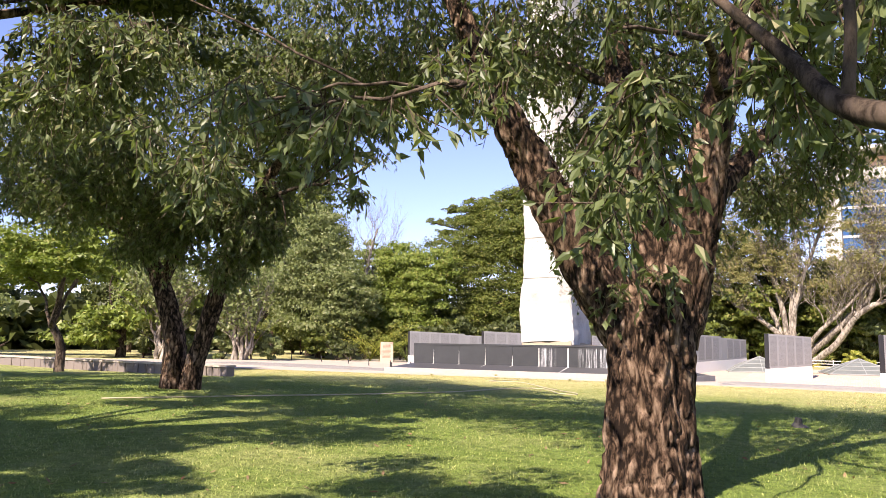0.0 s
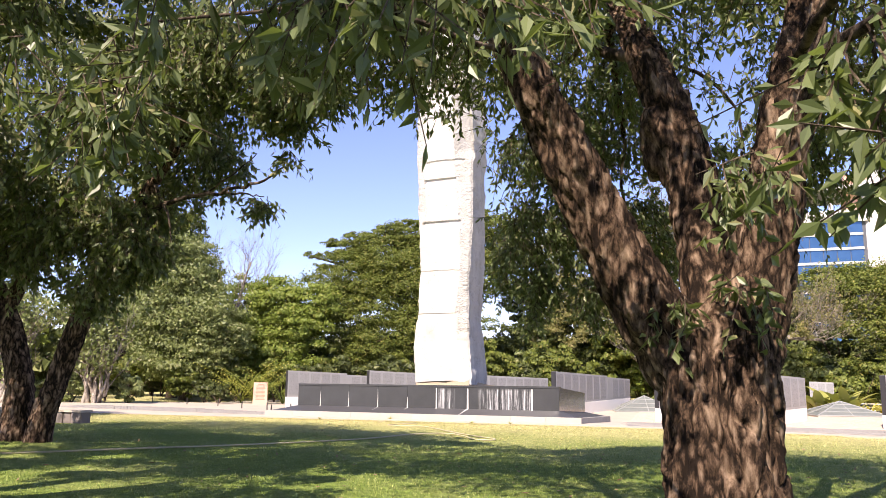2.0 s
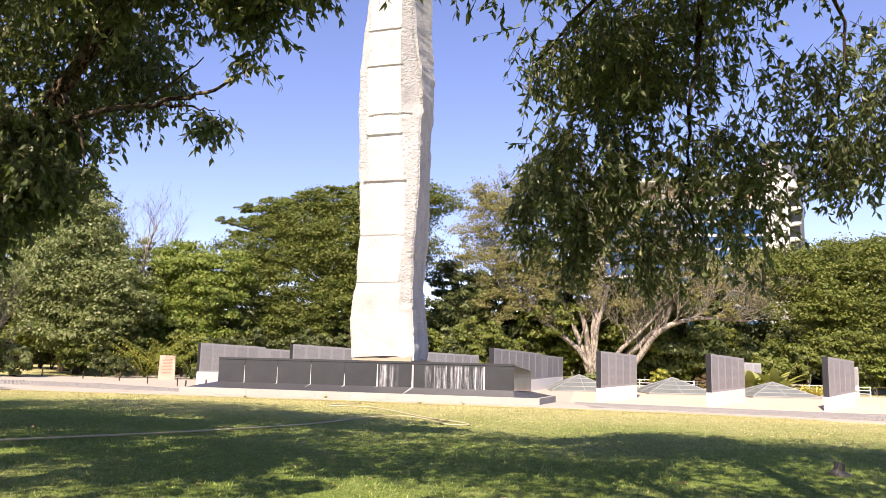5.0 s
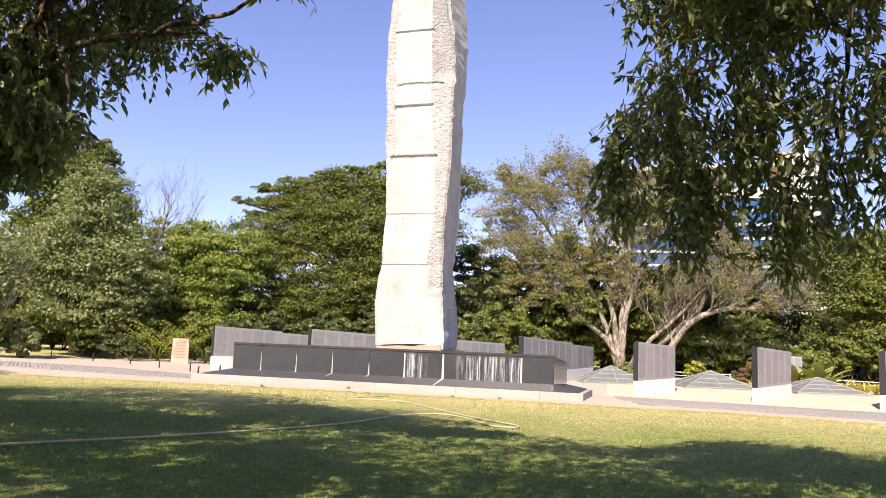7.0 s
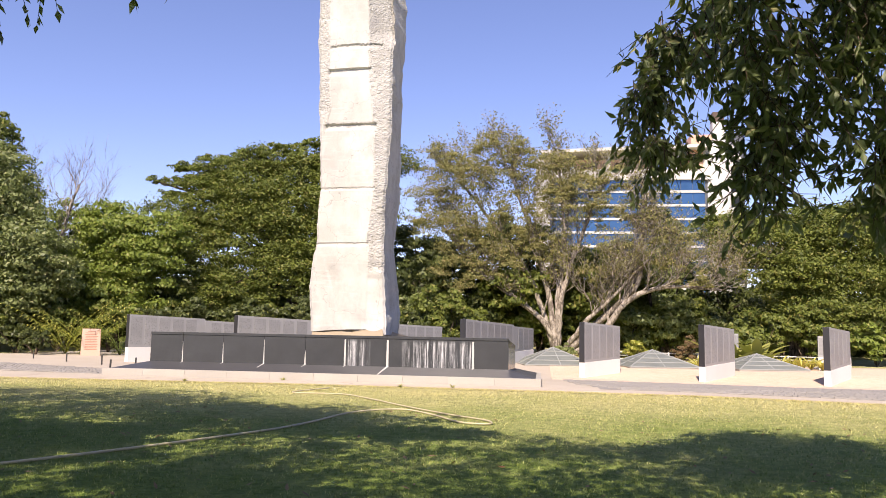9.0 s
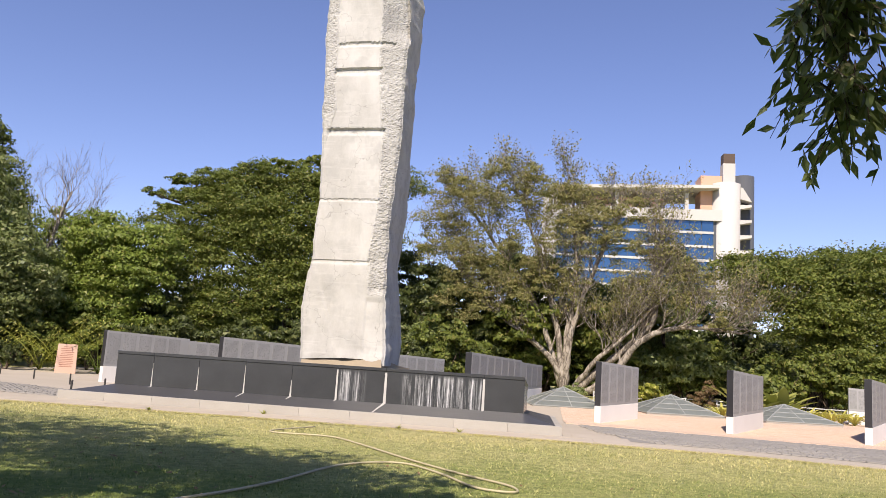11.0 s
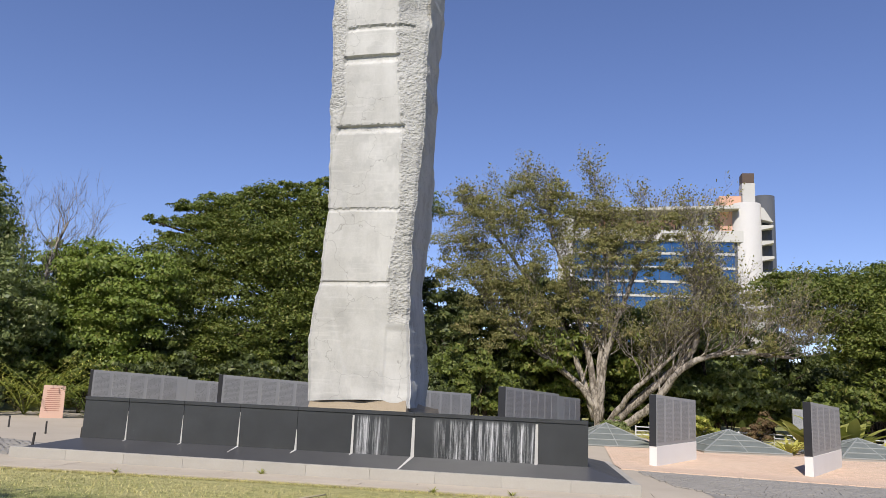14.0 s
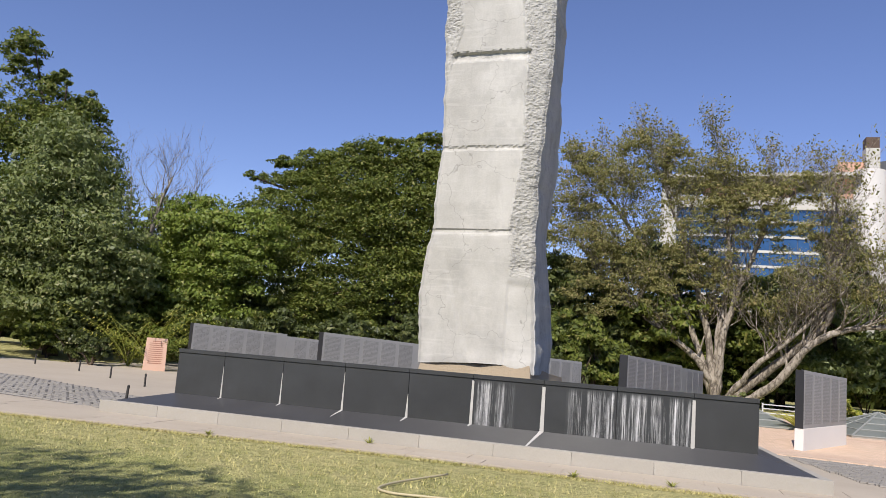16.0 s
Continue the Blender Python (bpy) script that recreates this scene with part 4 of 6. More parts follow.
# the half-bare fig tree with pale leaning limbs
def branching_tree(base, primaries, depth, seed, label, leaf, leaves, r0, bark, lsize, twig_len=1.3):
    rg = random.Random(seed)
    g = Vector((base[0], base[1], gz(*base)))
    t = empty("tree", g, label, "tree")
    tips, thin = [], []

    def grow(p, d, length, r, level):
        n = 4
        pts = [p]
        for i in range(n):
            d = (d + Vector((rg.uniform(-0.25, 0.25), rg.uniform(-0.25, 0.25), rg.uniform(-0.08, 0.26)))).normalized()
            pts.append(pts[-1] + d * length / n)
        thin.append(tube_data(pts[::2] if level == 0 else pts, np.linspace(r, r * 0.45, 3 if level == 0 else len(pts)), 3 if level < 2 else 5))
        if level == 0:
            tips.extend(pts[1:] if p.x < 1.0 else pts[-2:])
            return
        for q, k in ((pts[-1], 2), (pts[-2], 1), (pts[2], 1)):
            for _ in range(k):
                nd = (d + Vector((rg.uniform(-0.9, 0.9), rg.uniform(-0.9, 0.9), rg.uniform(-0.25, 0.7)))).normalized()
                grow(q, nd, length * rg.uniform(0.6, 0.85), max(0.008, r * 0.45), level - 1)

    for pts, ra in primaries:
        line = bend([Vector((x, y, z)) for x, y, z in pts], 6, 0.06, rg)
        rad = np.linspace(ra, ra * 0.32, len(line))
        obj_mesh("limb", *tube_data(line, rad, 10, 0.22, seed), M[bark], t, True)
        for i in range(len(line) // 3, len(line)):
            k = 2 if i > len(line) * 0.6 else 1
            for _ in range(k):
                d = ((line[i] - line[i - 1]).normalized() * 0.8 + Vector((rg.uniform(-0.9, 0.9), rg.uniform(-0.8, 0.8), rg.uniform(0.0, 0.9)))).normalized()
                grow(line[i], d, twig_len * rg.uniform(0.8, 1.7), rad[i] * 0.4, depth)
    tagged(obj_mesh("branch_growth", *joined(thin), M[bark], t, True), kind="stuff")
    if leaves:
        gen = np.random.default_rng(seed)
        tp = np.array([tuple(p) for p in tips])
        i = gen.integers(0, len(tp), leaves)
        p = tp[i] + gen.normal(0, 0.17, (leaves, 3))
        a = gen.normal(size=(leaves, 3))
        a /= np.linalg.norm(a, axis=1)[:, None]
        b = np.cross(a, gen.normal(size=(leaves, 3)))
        b /= np.linalg.norm(b, axis=1)[:, None]
        L = lsize * gen.uniform(0.6, 1.3, (leaves, 1))
        q = np.stack([p - a * L / 2, p + b * L * 0.25, p + a * L / 2, p - b * L * 0.25], 1)
        fast_mesh("leaves", q.reshape(-1, 3), 4, M[leaf], t)
    return t


fig = branching_tree((13.1, 35.4), [
    ([(0, 0, -0.4), (-0.4, 0.0, 1.8), (-3.0, 0.3, 4.2), (-6.2, 0.4, 6.6), (-8.5, 0.5, 9.5)], 0.27),
    ([(0, 0, 0.4), (-0.5, 0.3, 4.0), (-1.7, 0.5, 8.8), (-3.6, 0.4, 14.0)], 0.27),
    ([(0, 0.2, 0.4), (0.1, 0.3, 4.0), (0.6, 0.6, 8.6), (0.2, 0.8, 14.2)], 0.24),
    ([(0.1, 0, 0.5), (0.4, -0.2, 4.2), (1.8, -0.2, 8.8), (3.4, 0.0, 13.0)], 0.26),
    ([(0.2, -0.2, -0.3), (2.4, -1.2, 2.0), (5.5, -2.4, 5.2), (5.9, -2.6, 8.6), (6.2, -2.6, 11.2)], 0.32),
    ([(0.3, -0.3, -0.4), (2.8, -1.5, 1.3), (5.3, -2.6, 4.3), (8.0, -3.0, 5.0), (11.2, -3.2, 4.8)], 0.29),
    ([(0.2, -0.3, -0.2), (2.0, -1.6, 2.4), (3.6, -2.4, 4.0), (6.4, -3.2, 7.0)], 0.21),
    ([(-0.2, 0.1, 0.6), (-2.0, 1.0, 6.0), (-5.4, 1.2, 10.8), (-7.6, 1.2, 13.4)], 0.22)],
    3, 41, "half-bare spreading fig tree with pale leaning limbs", "leaf_dry", 24000, 0.4, "bark_pale", 0.2)
fg = np.array(fig.matrix_basis.translation)
fast_mesh("foliage", leaf_shell([(7.0, 35, 12.6, 3.6, 2.5, 2.6), (10.6, 35.2, 13.6, 3.0, 2.5, 2.0), (5.4, 34.6, 8.6, 3.2, 2.2, 2.8), (9.0, 34.6, 9.0, 3.0, 2.0, 2.4), (13.8, 35, 13.0, 2.6, 2.0, 1.6), (16.0, 34, 9.6, 2.2, 1.8, 1.4),
                                 (3.6, 35, 10.4, 2.4, 2.0, 2.6), (4.6, 35, 14.0, 2.2, 2.0, 1.6), (8.6, 35, 15.4, 2.6, 2.0, 1.2), (20.5, 32.4, 6.0, 3.2, 1.6, 0.9), (17.2, 33.4, 12.2, 2.0, 1.6, 1.2), (5.6, 34.4, 5.2, 2.8, 2.0, 2.0), (12.0, 34.6, 10.8, 2.8, 2.0, 1.6), (15.6, 34.0, 11.4, 2.4, 1.8, 1.4), (19.0, 33.2, 9.6, 2.2, 1.6, 1.4), (18.0, 33.4, 7.2, 2.4, 1.6, 1.2), (21.0, 32.6, 7.6, 2.0, 1.5, 1.0),
                                 (12.4, 34.6, 7.2, 2.4, 1.6, 1.4), (8.4, 34.2, 6.0, 2.4, 1.6, 1.6), (22.6, 32.2, 4.6, 1.8, 1.4, 0.9), (16.4, 33.6, 5.4, 2.2, 1.4, 1.0)], 0.19, 36000, 411) - fg, 3, M["leaf_dry"], fig)
branching_tree((-25.0, 31.5), [([(0, 0, -0.4), (0.2, 0, 5), (0.8, 0, 9.0), (1.8, 0, 12.2)], 0.22), ([(0.2, 0, 4), (1.8, 0, 8), (3.8, 0, 11.0)], 0.14), ([(0.1, 0, 5), (-1, 0, 9), (-1.5, 0, 12)], 0.12)],
               2, 42, "leafless tree with thin grey twigs", "leaf_dry", 0, 0.2, "bark_pale", 0.2)
# figs with aerial roots, far to the left
for x, y in ((-19.5, 9.5), (-24.0, 6.5)):
    rg = random.Random(int(x))
    pr = [([(rg.uniform(-1.0, 1.0), rg.uniform(-0.5, 0.5), -0.3), (rg.uniform(-0.8, 0.8), rg.uniform(-0.4, 0.4), 1.6), (rg.uniform(-2.0, 2.0), rg.uniform(-1, 1), 4.2)], rg.uniform(0.10, 0.22)) for _ in range(9)]
    branching_tree((x, y), pr, 1, 43 + int(y), "fig tree with pale hanging aerial roots", "leaf_grey", 5000, 0.3, "bark_pale", 0.3)

# ---- shrubs ----
def bush(x, y, w, h, mat, seed, label, size=0.28, n=2200):
    g = gz(x, y)
    t = empty("bush", (x, y, g), label, "bush")
    rg = random.Random(seed)
    for _ in range(4):
        e = Vector((rg.uniform(-w, w) * 0.6, rg.uniform(-w, w) * 0.5, h * rg.uniform(0.4, 0.8)))
        obj_mesh("stem", *tube_data(bend([(0, 0, -0.1), e * 0.5 + Vector((0, 0, 0.1)), e], 3), np.linspace(0.05, 0.015, 7), 5), M["bark"], t)
    blobs = [(rg.uniform(-w, w) * 0.45, rg.uniform(-w, w) * 0.3, h * rg.uniform(0.35, 0.7), w * 0.55, w * 0.5, h * 0.42) for _ in range(4)]
    lv = leaf_shell(blobs, size, n, seed)
    lv[:, 2] = np.maximum(lv[:, 2], 0.0)
    fast_mesh("foliage", lv, 3, M[mat], t)
    return t


rg = random.Random(5)
# shrubs on the left get darker leaves, standing in for understory shade
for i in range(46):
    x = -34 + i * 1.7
    bush(x + rg.uniform(-0.5, 0.5), (28.5 if x < 9 else 38.5 if x < 24 else 30.5) + rg.uniform(-1.2, 2.0), rg.uniform(1.9, 2.7), rg.uniform(2.8, 5.4), rg.choice(["leaf_shade_dark", "leaf_shade_dark", "leaf_grey", "leaf_rain"] if x < 6 else ["leaf_grey", "leaf_bright", "leaf_rain", "leaf_rain"]), 300 + i,
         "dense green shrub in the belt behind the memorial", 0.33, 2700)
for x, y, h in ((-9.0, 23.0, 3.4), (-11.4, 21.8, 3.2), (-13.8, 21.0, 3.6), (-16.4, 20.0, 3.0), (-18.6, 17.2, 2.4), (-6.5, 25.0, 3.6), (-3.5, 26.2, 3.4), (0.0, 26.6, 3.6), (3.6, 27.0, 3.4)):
    bush(x, y, 1.9, h, "leaf_shade_dark" if x > -12 else "leaf_rain", int(900 + x * 3), "dense green shrub behind the name walls", 0.3, 3000)
for i in range(16):
    x = -62 + i * 2.9
    bush(x, 10 - 0.28 * (x + 20) * -1 + rg.uniform(-1, 1) if x > -30 else -2 + rg.uniform(-2, 2), 2.0, rg.uniform(1.4, 2.8), rg.choice(["leaf_shade_dark", "leaf_grey", "leaf_bright"]), 360 + i, "green shrub at the edge of the park", 0.32, 1500)
for x, y, w, h, mt in ((-14.6, 15.4, 1.1, 1.3, "leaf_shade_dark"), (-16.5, 16.5, 1.5, 1.6, "leaf_shade_dark"), (17.6, 25.5, 1.5, 1.3, "leaf_yellow"), (20.6, 26.0, 1.2, 1.6, "leaf_red"), (13.4, 25.0, 1.2, 1.0, "leaf_grey"),
                       (-20.6, 11.6, 1.0, 2.0, "leaf_yellow")):
    bush(x, y, w, h, mt, int(x * 7) % 97 + 400, {"leaf_yellow": "yellow-green shrub", "leaf_red": "rusty brown dry shrub"}.get(mt, "low green shrub") + " at the edge of the square", 0.2, 2200)


def blade_plant(name, x, y, n, length, width, mat, seed, label, arch=0.9, leaflets=False):
    """A tuft of arching blades or fronds from one base."""
    g = gz(x, y)
    t = empty(name, (x, y, g), label, "plant")
    rg = random.Random(seed)
    for k in range(n):
        a = 2 * math.pi * k / n + rg.uniform(-0.3, 0.3)
        out, L = Vector((math.cos(a), math.sin(a), 0)), length * rg.uniform(0.7, 1.1)
        up = rg.uniform(0.75, 1.15)
        pts = []
        for i in range(8):
            s = i / 7
            pts.append(out * L * 0.75 * s ** 1.2 + Vector((0, 0, L * up * (s - arch * 0.55 * s * s))))
        side = out.cross(Vector((0, 0, 1)))
        verts, faces = [], []
        if leaflets:
            for i in range(1, 8):
                for sg in (-1, 1):
                    q = pts[i]
                    for f in (0.0, 0.5):
                        c = pts[i - 1].lerp(q, f) if f else q
                        e = c + side * sg * width * (1.1 - 0.1 * i) + out * 0.16 + Vector((0, 0, -0.10))
                        m2 = c.lerp(e, 0.5) + Vector((0, 0, 0.05))
                        b0 = len(verts)
                        verts += [c, m2 + out * 0.035, e, m2 - out * 0.035]
                        faces.append((b0, b0 + 1, b0 + 2, b0 + 3))
            tv, tf = tube_data(pts, np.linspace(0.018, 0.006, 8), 5)
            b0 = len(verts)
            verts += tv
            faces += [tuple(i + b0 for i in f) for f in tf]
        else:
            for i, q in enumerate(pts):
                w = width * math.sin(math.pi * min(0.97, 0.12 + 0.86 * i / 7))
                verts += [q - side * w, q + Vector((0, 0, -w * 0.35)), q + side * w]
            for i in range(7):
                faces += [(i * 3, i * 3 + 1, i * 3 + 4, i * 3 + 3), (i * 3 + 1, i * 3 + 2, i * 3 + 5, i * 3 + 4)]
        obj_mesh("frond" if leaflets else "leaf", verts, faces, M[mat], t, True)
    return t


blade_plant("palm", -12.9, 17.3, 14, 3.9, 0.5, "leaf_yellow", 1, "yellow-green clumping palm behind the stone sign", 0.6, True)
blade_plant("palm", -14.2, 17.4, 13, 4.0, 0.52, "leaf_yellow", 2, "yellow-green clumping palm behind the stone sign", 0.6, True)
blade_plant("palm", -11.3, 18.0, 12, 3.4, 0.46, "leaf_bright", 6, "green clumping palm behind the stone sign", 0.6, True)
for i, (x, y) in enumerate(((22.6, 22.6), (23.4, 23.4), (24.0, 22.8), (22.2, 23.6))):
    blade_plant("banana_plant", x, y, 12, 2.5, 0.28, "leaf_bright", 10 + i, "broad-leaved bright green plant beside the skylight", 0.8)
for i, (x, y) in enumerate(((25.2, 22.6), (26.0, 22.9), (26.8, 22.6), (27.6, 23.0), (14.7, 18.0), (15.2, 18.6), (24.6, 23.3), (20.2, 19.4), (20.7, 20.2), (26.0, 21.6), (27.0, 21.4))):
    blade_plant("spider_lily", x, y, 22, 1.5, 0.055, "leaf_yellow", 30 + i, "yellow striped strap-leaved plant at the paving edge", 1.1)

# ---- the memorial ----
# plinth round the podium: dark sloping floor, pale stone rim in blocks
plinth = empty("plinth", (5.5, 3.2, -0.5), "stepped plinth of pale granite blocks with sloping black floor", "plinth")
PO = Vector((5.5, 3.2, -0.5))
XL, XR, YF, YB, ZE, ZB = -1.05, 11.95, -0.86, 7.6, -0.20, -0.62


def moved(bm, o):
    bmesh.ops.translate(bm, verts=bm.verts[:], vec=-o)
    return bm


def quad_slab(a, b, c, d, th):
    """A plate under four corners."""
    low = [Vector(p) - Vector((0, 0, th)) for p in (a, b, c, d)]
    return hexa([*low, a, b, c, d])


floor_parts = [((XL + 0.16, YF + 0.16, ZE), (XR - 0.16, YF + 0.16, ZE), (11.0, 0, 0.0), (0, 0, 0.0)),
               ((XR - 0.16, YF + 0.16, ZE), (XR - 0.16, YB, -0.46), (11.0, 6.3, -0.25), (11.0, 0, 0.0)),
               ((XL + 0.16, YB, -0.46), (XL + 0.16, YF + 0.16, ZE), (0, 0, 0.0), (0, 6.3, -0.25)),
               ((XR - 0.16, YB, -0.46), (XL + 0.16, YB, -0.46), (0, 6.3, -0.25), (11.0, 6.3, -0.25))]
for q in floor_parts:
    part("floor_slab", moved(quad_slab(*q, 0.10), PO), M["granite_floor"], plinth, "dark polished sloping granite slab")
n = 10
for i in range(n):
    a, c = XL + (XR - XL) * i / n, XL + (XR - XL) * (i + 1) / n
    part("block", moved(box(a + 0.0015, YF, ZB, c - 0.0015, YF + 0.16, ZE + 0.004, 0.004), PO), M["kerb"], plinth)
for xx in (XL, XR - 0.16):
    for i in range(6):
        a, c = YF + 0.165 + (YB - YF) * i / 6, YF + 0.157 + (YB - YF) * (i + 1) / 6
        za, zc = ZE + (-0.26) * (a - YF) / (YB - YF), ZE + (-0.26) * (c - YF) / (YB - YF)
        part("block", moved(hexa([(xx, a, -1.0), (xx + 0.16, a, -1.0), (xx + 0.16, c, -1.0), (xx, c, -1.0), (xx, a, za), (xx + 0.16, a, za), (xx + 0.16, c, zc), (xx, c, zc)]), PO), M["kerb"], plinth)

podium = empty("podium", (5.5, 3.1, -0.3), "low podium clad in black granite panels with white lime streaks", "podium")
DO = Vector((5.5, 3.1, -0.3))
core = hexa([(0.03, 0.04, -0.6), (10.97, 0.04, -0.6), (10.97, 6.27, -0.7), (0.03, 6.27, -0.7), (0.03, 0.04, 0.84), (10.97, 0.04, 0.84), (10.97, 6.27, 0.57), (0.03, 6.27, 0.57)])
part("core", moved(core, DO), M["granite"], podium)
JOINTS = [0.0, 1.052, 2.343, 3.635, 4.92, 6.14, 7.43, 8.70, 9.97, 11.0]
for a, c in zip(JOINTS, JOINTS[1:]):
    part("panel", moved(box(a + 0.004, 0.0, -0.02, c - 0.004, 0.035, 0.82, 0.003), DO), M["granite_wet"], podium, "polished black granite panel")
    part("coping", moved(hexa([(a + 0.002, -0.02, 0.822), (c - 0.002, -0.02, 0.822), (c - 0.002, 0.5, 0.80), (a + 0.002, 0.5, 0.80), (a + 0.002, -0.02, 0.90), (c - 0.002, -0.02, 0.90), (c - 0.002, 0.5, 0.88), (a + 0.002, 0.5, 0.88)], 0.004), DO), M["granite"], podium)
for i in range(4):
    for xx in (-0.0, 10.966):
        a, c = 6.3 * i / 4 + 0.04, 6.3 * (i + 1) / 4 + 0.032
        za, zc = 0.86 - 0.27 * a / 6.3, 0.86 - 0.27 * c / 6.3
        ba, bc = -0.04 * a - 0.03, -0.04 * c - 0.03
        part("panel", moved(hexa([(xx, a, ba), (xx + 0.034, a, ba), (xx + 0.034, c, bc), (xx, c, bc), (xx, a, za), (xx + 0.034, a, za), (xx + 0.034, c, zc), (xx, c, zc)]), DO), M["granite"], podium)
# lime runs at the joints: thin at the top, spread at the foot and over the sloping floor
for x, w, h, run in ((1.05, 0.018, 0.62, 0.08), (2.34, 0.018, 0.6, 0.1), (3.635, 0.02, 0.72, 0.34), (4.92, 0.026, 0.42, 0.2), (6.14, 0.026, 0.78, 0.10), (7.43, 0.036, 0.78, 0.76), (9.97, 0.034, 0.78, 0.06)):
    k = 0.75 if x > 6 else 0.15
    vs = [(x - w, -0.006, 0.0), (x + w, -0.006, 0.0), (x + w * k, -0.006, h), (x - w * k, -0.006, h), (x - w, 0.004, 0.0), (x + w, 0.004, 0.0), (x + w * k, 0.004, h), (x - w * k, 0.004, h)]
    bm = hexa([vs[0], vs[1], vs[5], vs[4], vs[3], vs[2], vs[6], vs[7]])
    part("lime_run", moved(bm, DO), M["lime"], podium, "white lime deposit down a joint")
    sl = -0.2 / 0.7
    a = (x - w, -0.01, 0.006)
    c = (x + w, -0.01, 0.006)
    d = (x + w * 0.4 - run * 0.22, -run, sl * run + 0.006)
    e = (x - w * 0.3 - run * 0.22, -run, sl * run + 0.006)
    part("lime_run", moved(quad_slab(e, d, c, a, 0.008), DO), M["lime"], podium, "white lime deposit on the sloping floor")
# tan rock ledge under the monolith
bm = hexa([(4.35, 2.0, 0.4), (7.0, 1.75, 0.4), (7.3, 4.9, 0.4), (4.5, 5.0, 0.4), (4.45, 2.25, 1.02), (6.85, 2.02, 1.10), (7.2, 4.8, 0.86), (4.6, 4.9, 0.9)])
bmesh.ops.subdivide_edges(bm, edges=bm.edges[:], cuts=6, use_grid_fill=True)
for vv in bm.verts:
    vv.co += Vector(noise.noise_vector(vv.co * 2.0)) * 0.06
part("rock_ledge", moved(bm, DO), M["tan_rock"], podium, "tan rough rock ledge under the monolith")

# ---- the monolith ----
Z = [0.92, 1.3, 2.44, 2.85, 3.53, 3.89, 4.97, 5.8, 7.8, 8.34, 9.9, 11.0, 12.7, 14.1, 16.5, 19.0, 21.0]
XLc = [4.38, 4.36, 4.27, 4.30, 4.37, 4.46, 4.45, 4.52, 4.42, 4.38, 4.33, 4.25, 4.25, 4.34, 4.58, 4.75, 5.0]
XRc = [6.94, 6.93, 6.86, 6.82, 6.78, 6.77, 6.76, 6.80, 6.91, 6.90, 6.86, 6.88, 6.70, 6.45, 6.3, 6.2, 6.05]
XBc = [7.02, 7.02, 6.95, 6.85, 6.80, 6.78, 6.80, 6.90, 6.92, 6.92, 6.88, 6.95, 6.98, 6.85, 6.7, 6.5, 6.2]
GROOVES = [(10.68, 4.75, 6.5, 0.08, 0.055), (9.80, 4.70, 6.16, 0.13, 0.085), (7.88, 4.62, 6.40, 0.12, 0.085), (5.74, 4.42, 6.42, 0.05, 0.028), (3.87, 4.40, 6.25, 0.06, 0.032), (12.74, 4.6, 6.1, 0.09, 0.06), (14.3, 4.6, 6.0, 0.09, 0.06)]
PANEL_R = ([3.8, 5.7, 7.8, 9.7, 10.8, 14], [6.20, 6.42, 6.37, 6.13, 6.09, 6.0])
PANEL_L = ([3.8, 5.7, 7.6, 8.6, 9.7, 14], [4.2, 4.2, 4.55, 4.8, 4.68, 4.62])


def front_relief(x, z):
    """Depth of the dressed front: recessed smooth panels, ledges at the joints, chiselled margins."""
    xr, xl = float(np.interp(z, *PANEL_R)), float(np.interp(z, *PANEL_L))
    chis = 0.020 * noise.noise(Vector((x * 9, z * 9, 3))) + 0.016 * noise.noise(Vector((x * 19, z * 19, 7)))
    soft = 0.012 * noise.noise(Vector((x * 2.2, z * 1.6, 1)))
    low = smooth01((3.95 - z) / 0.25)
    w = smooth01((xr - x) / 0.06) * smooth01((x - xl) / 0.05)
    turn = 0.42 + 0.5 * smooth01((z - 10.6) / 0.8)
    up = w * (0.022 + soft) + (1 - w) * chis + turn * max(0.0, x - xr)
    crease = 4.75 + (3.2 - z) * 0.33
    fold = smooth01((z - 1.0) / 0.4) * smooth01((3.5 - z) / 0.8)
    side = smooth01((x - 6.22) / 0.08) * smooth01((2.9 - z) / 0.2)
    rough_top = smooth01((z - 2.9) / 0.25) * smooth01((x - 6.2) / 0.2)
    down = soft * 2 + 0.05 * fold * smooth01((x - crease) / 0.12) + 0.03 * side + rough_top * (chis + 0.25 * max(0.0, x - 6.2))
    d = up * (1 - low) + down * low
    for gzc, a, c, h, dep in GROOVES:
        wob = 0.015 * noise.noise(Vector((x * 3, gzc, 0))) + 0.022 * noise.noise(Vector((x * 13, gzc, 5)))
        t = (z - gzc - wob) / h
        if a - 0.1 < x < c + 0.1 and -1.2 < t < 1.0:
            e = smooth01((x - a + 0.06) / 0.08) * smooth01((c + 0.06 - x) / 0.08)
            # sharp undercut above, lit sloping ledge below
            prof = smooth01((1.0 - t) / 0.35) if t > 0 else 1 - smooth01(-t / 1.2)
            d += dep * prof * e
    return d


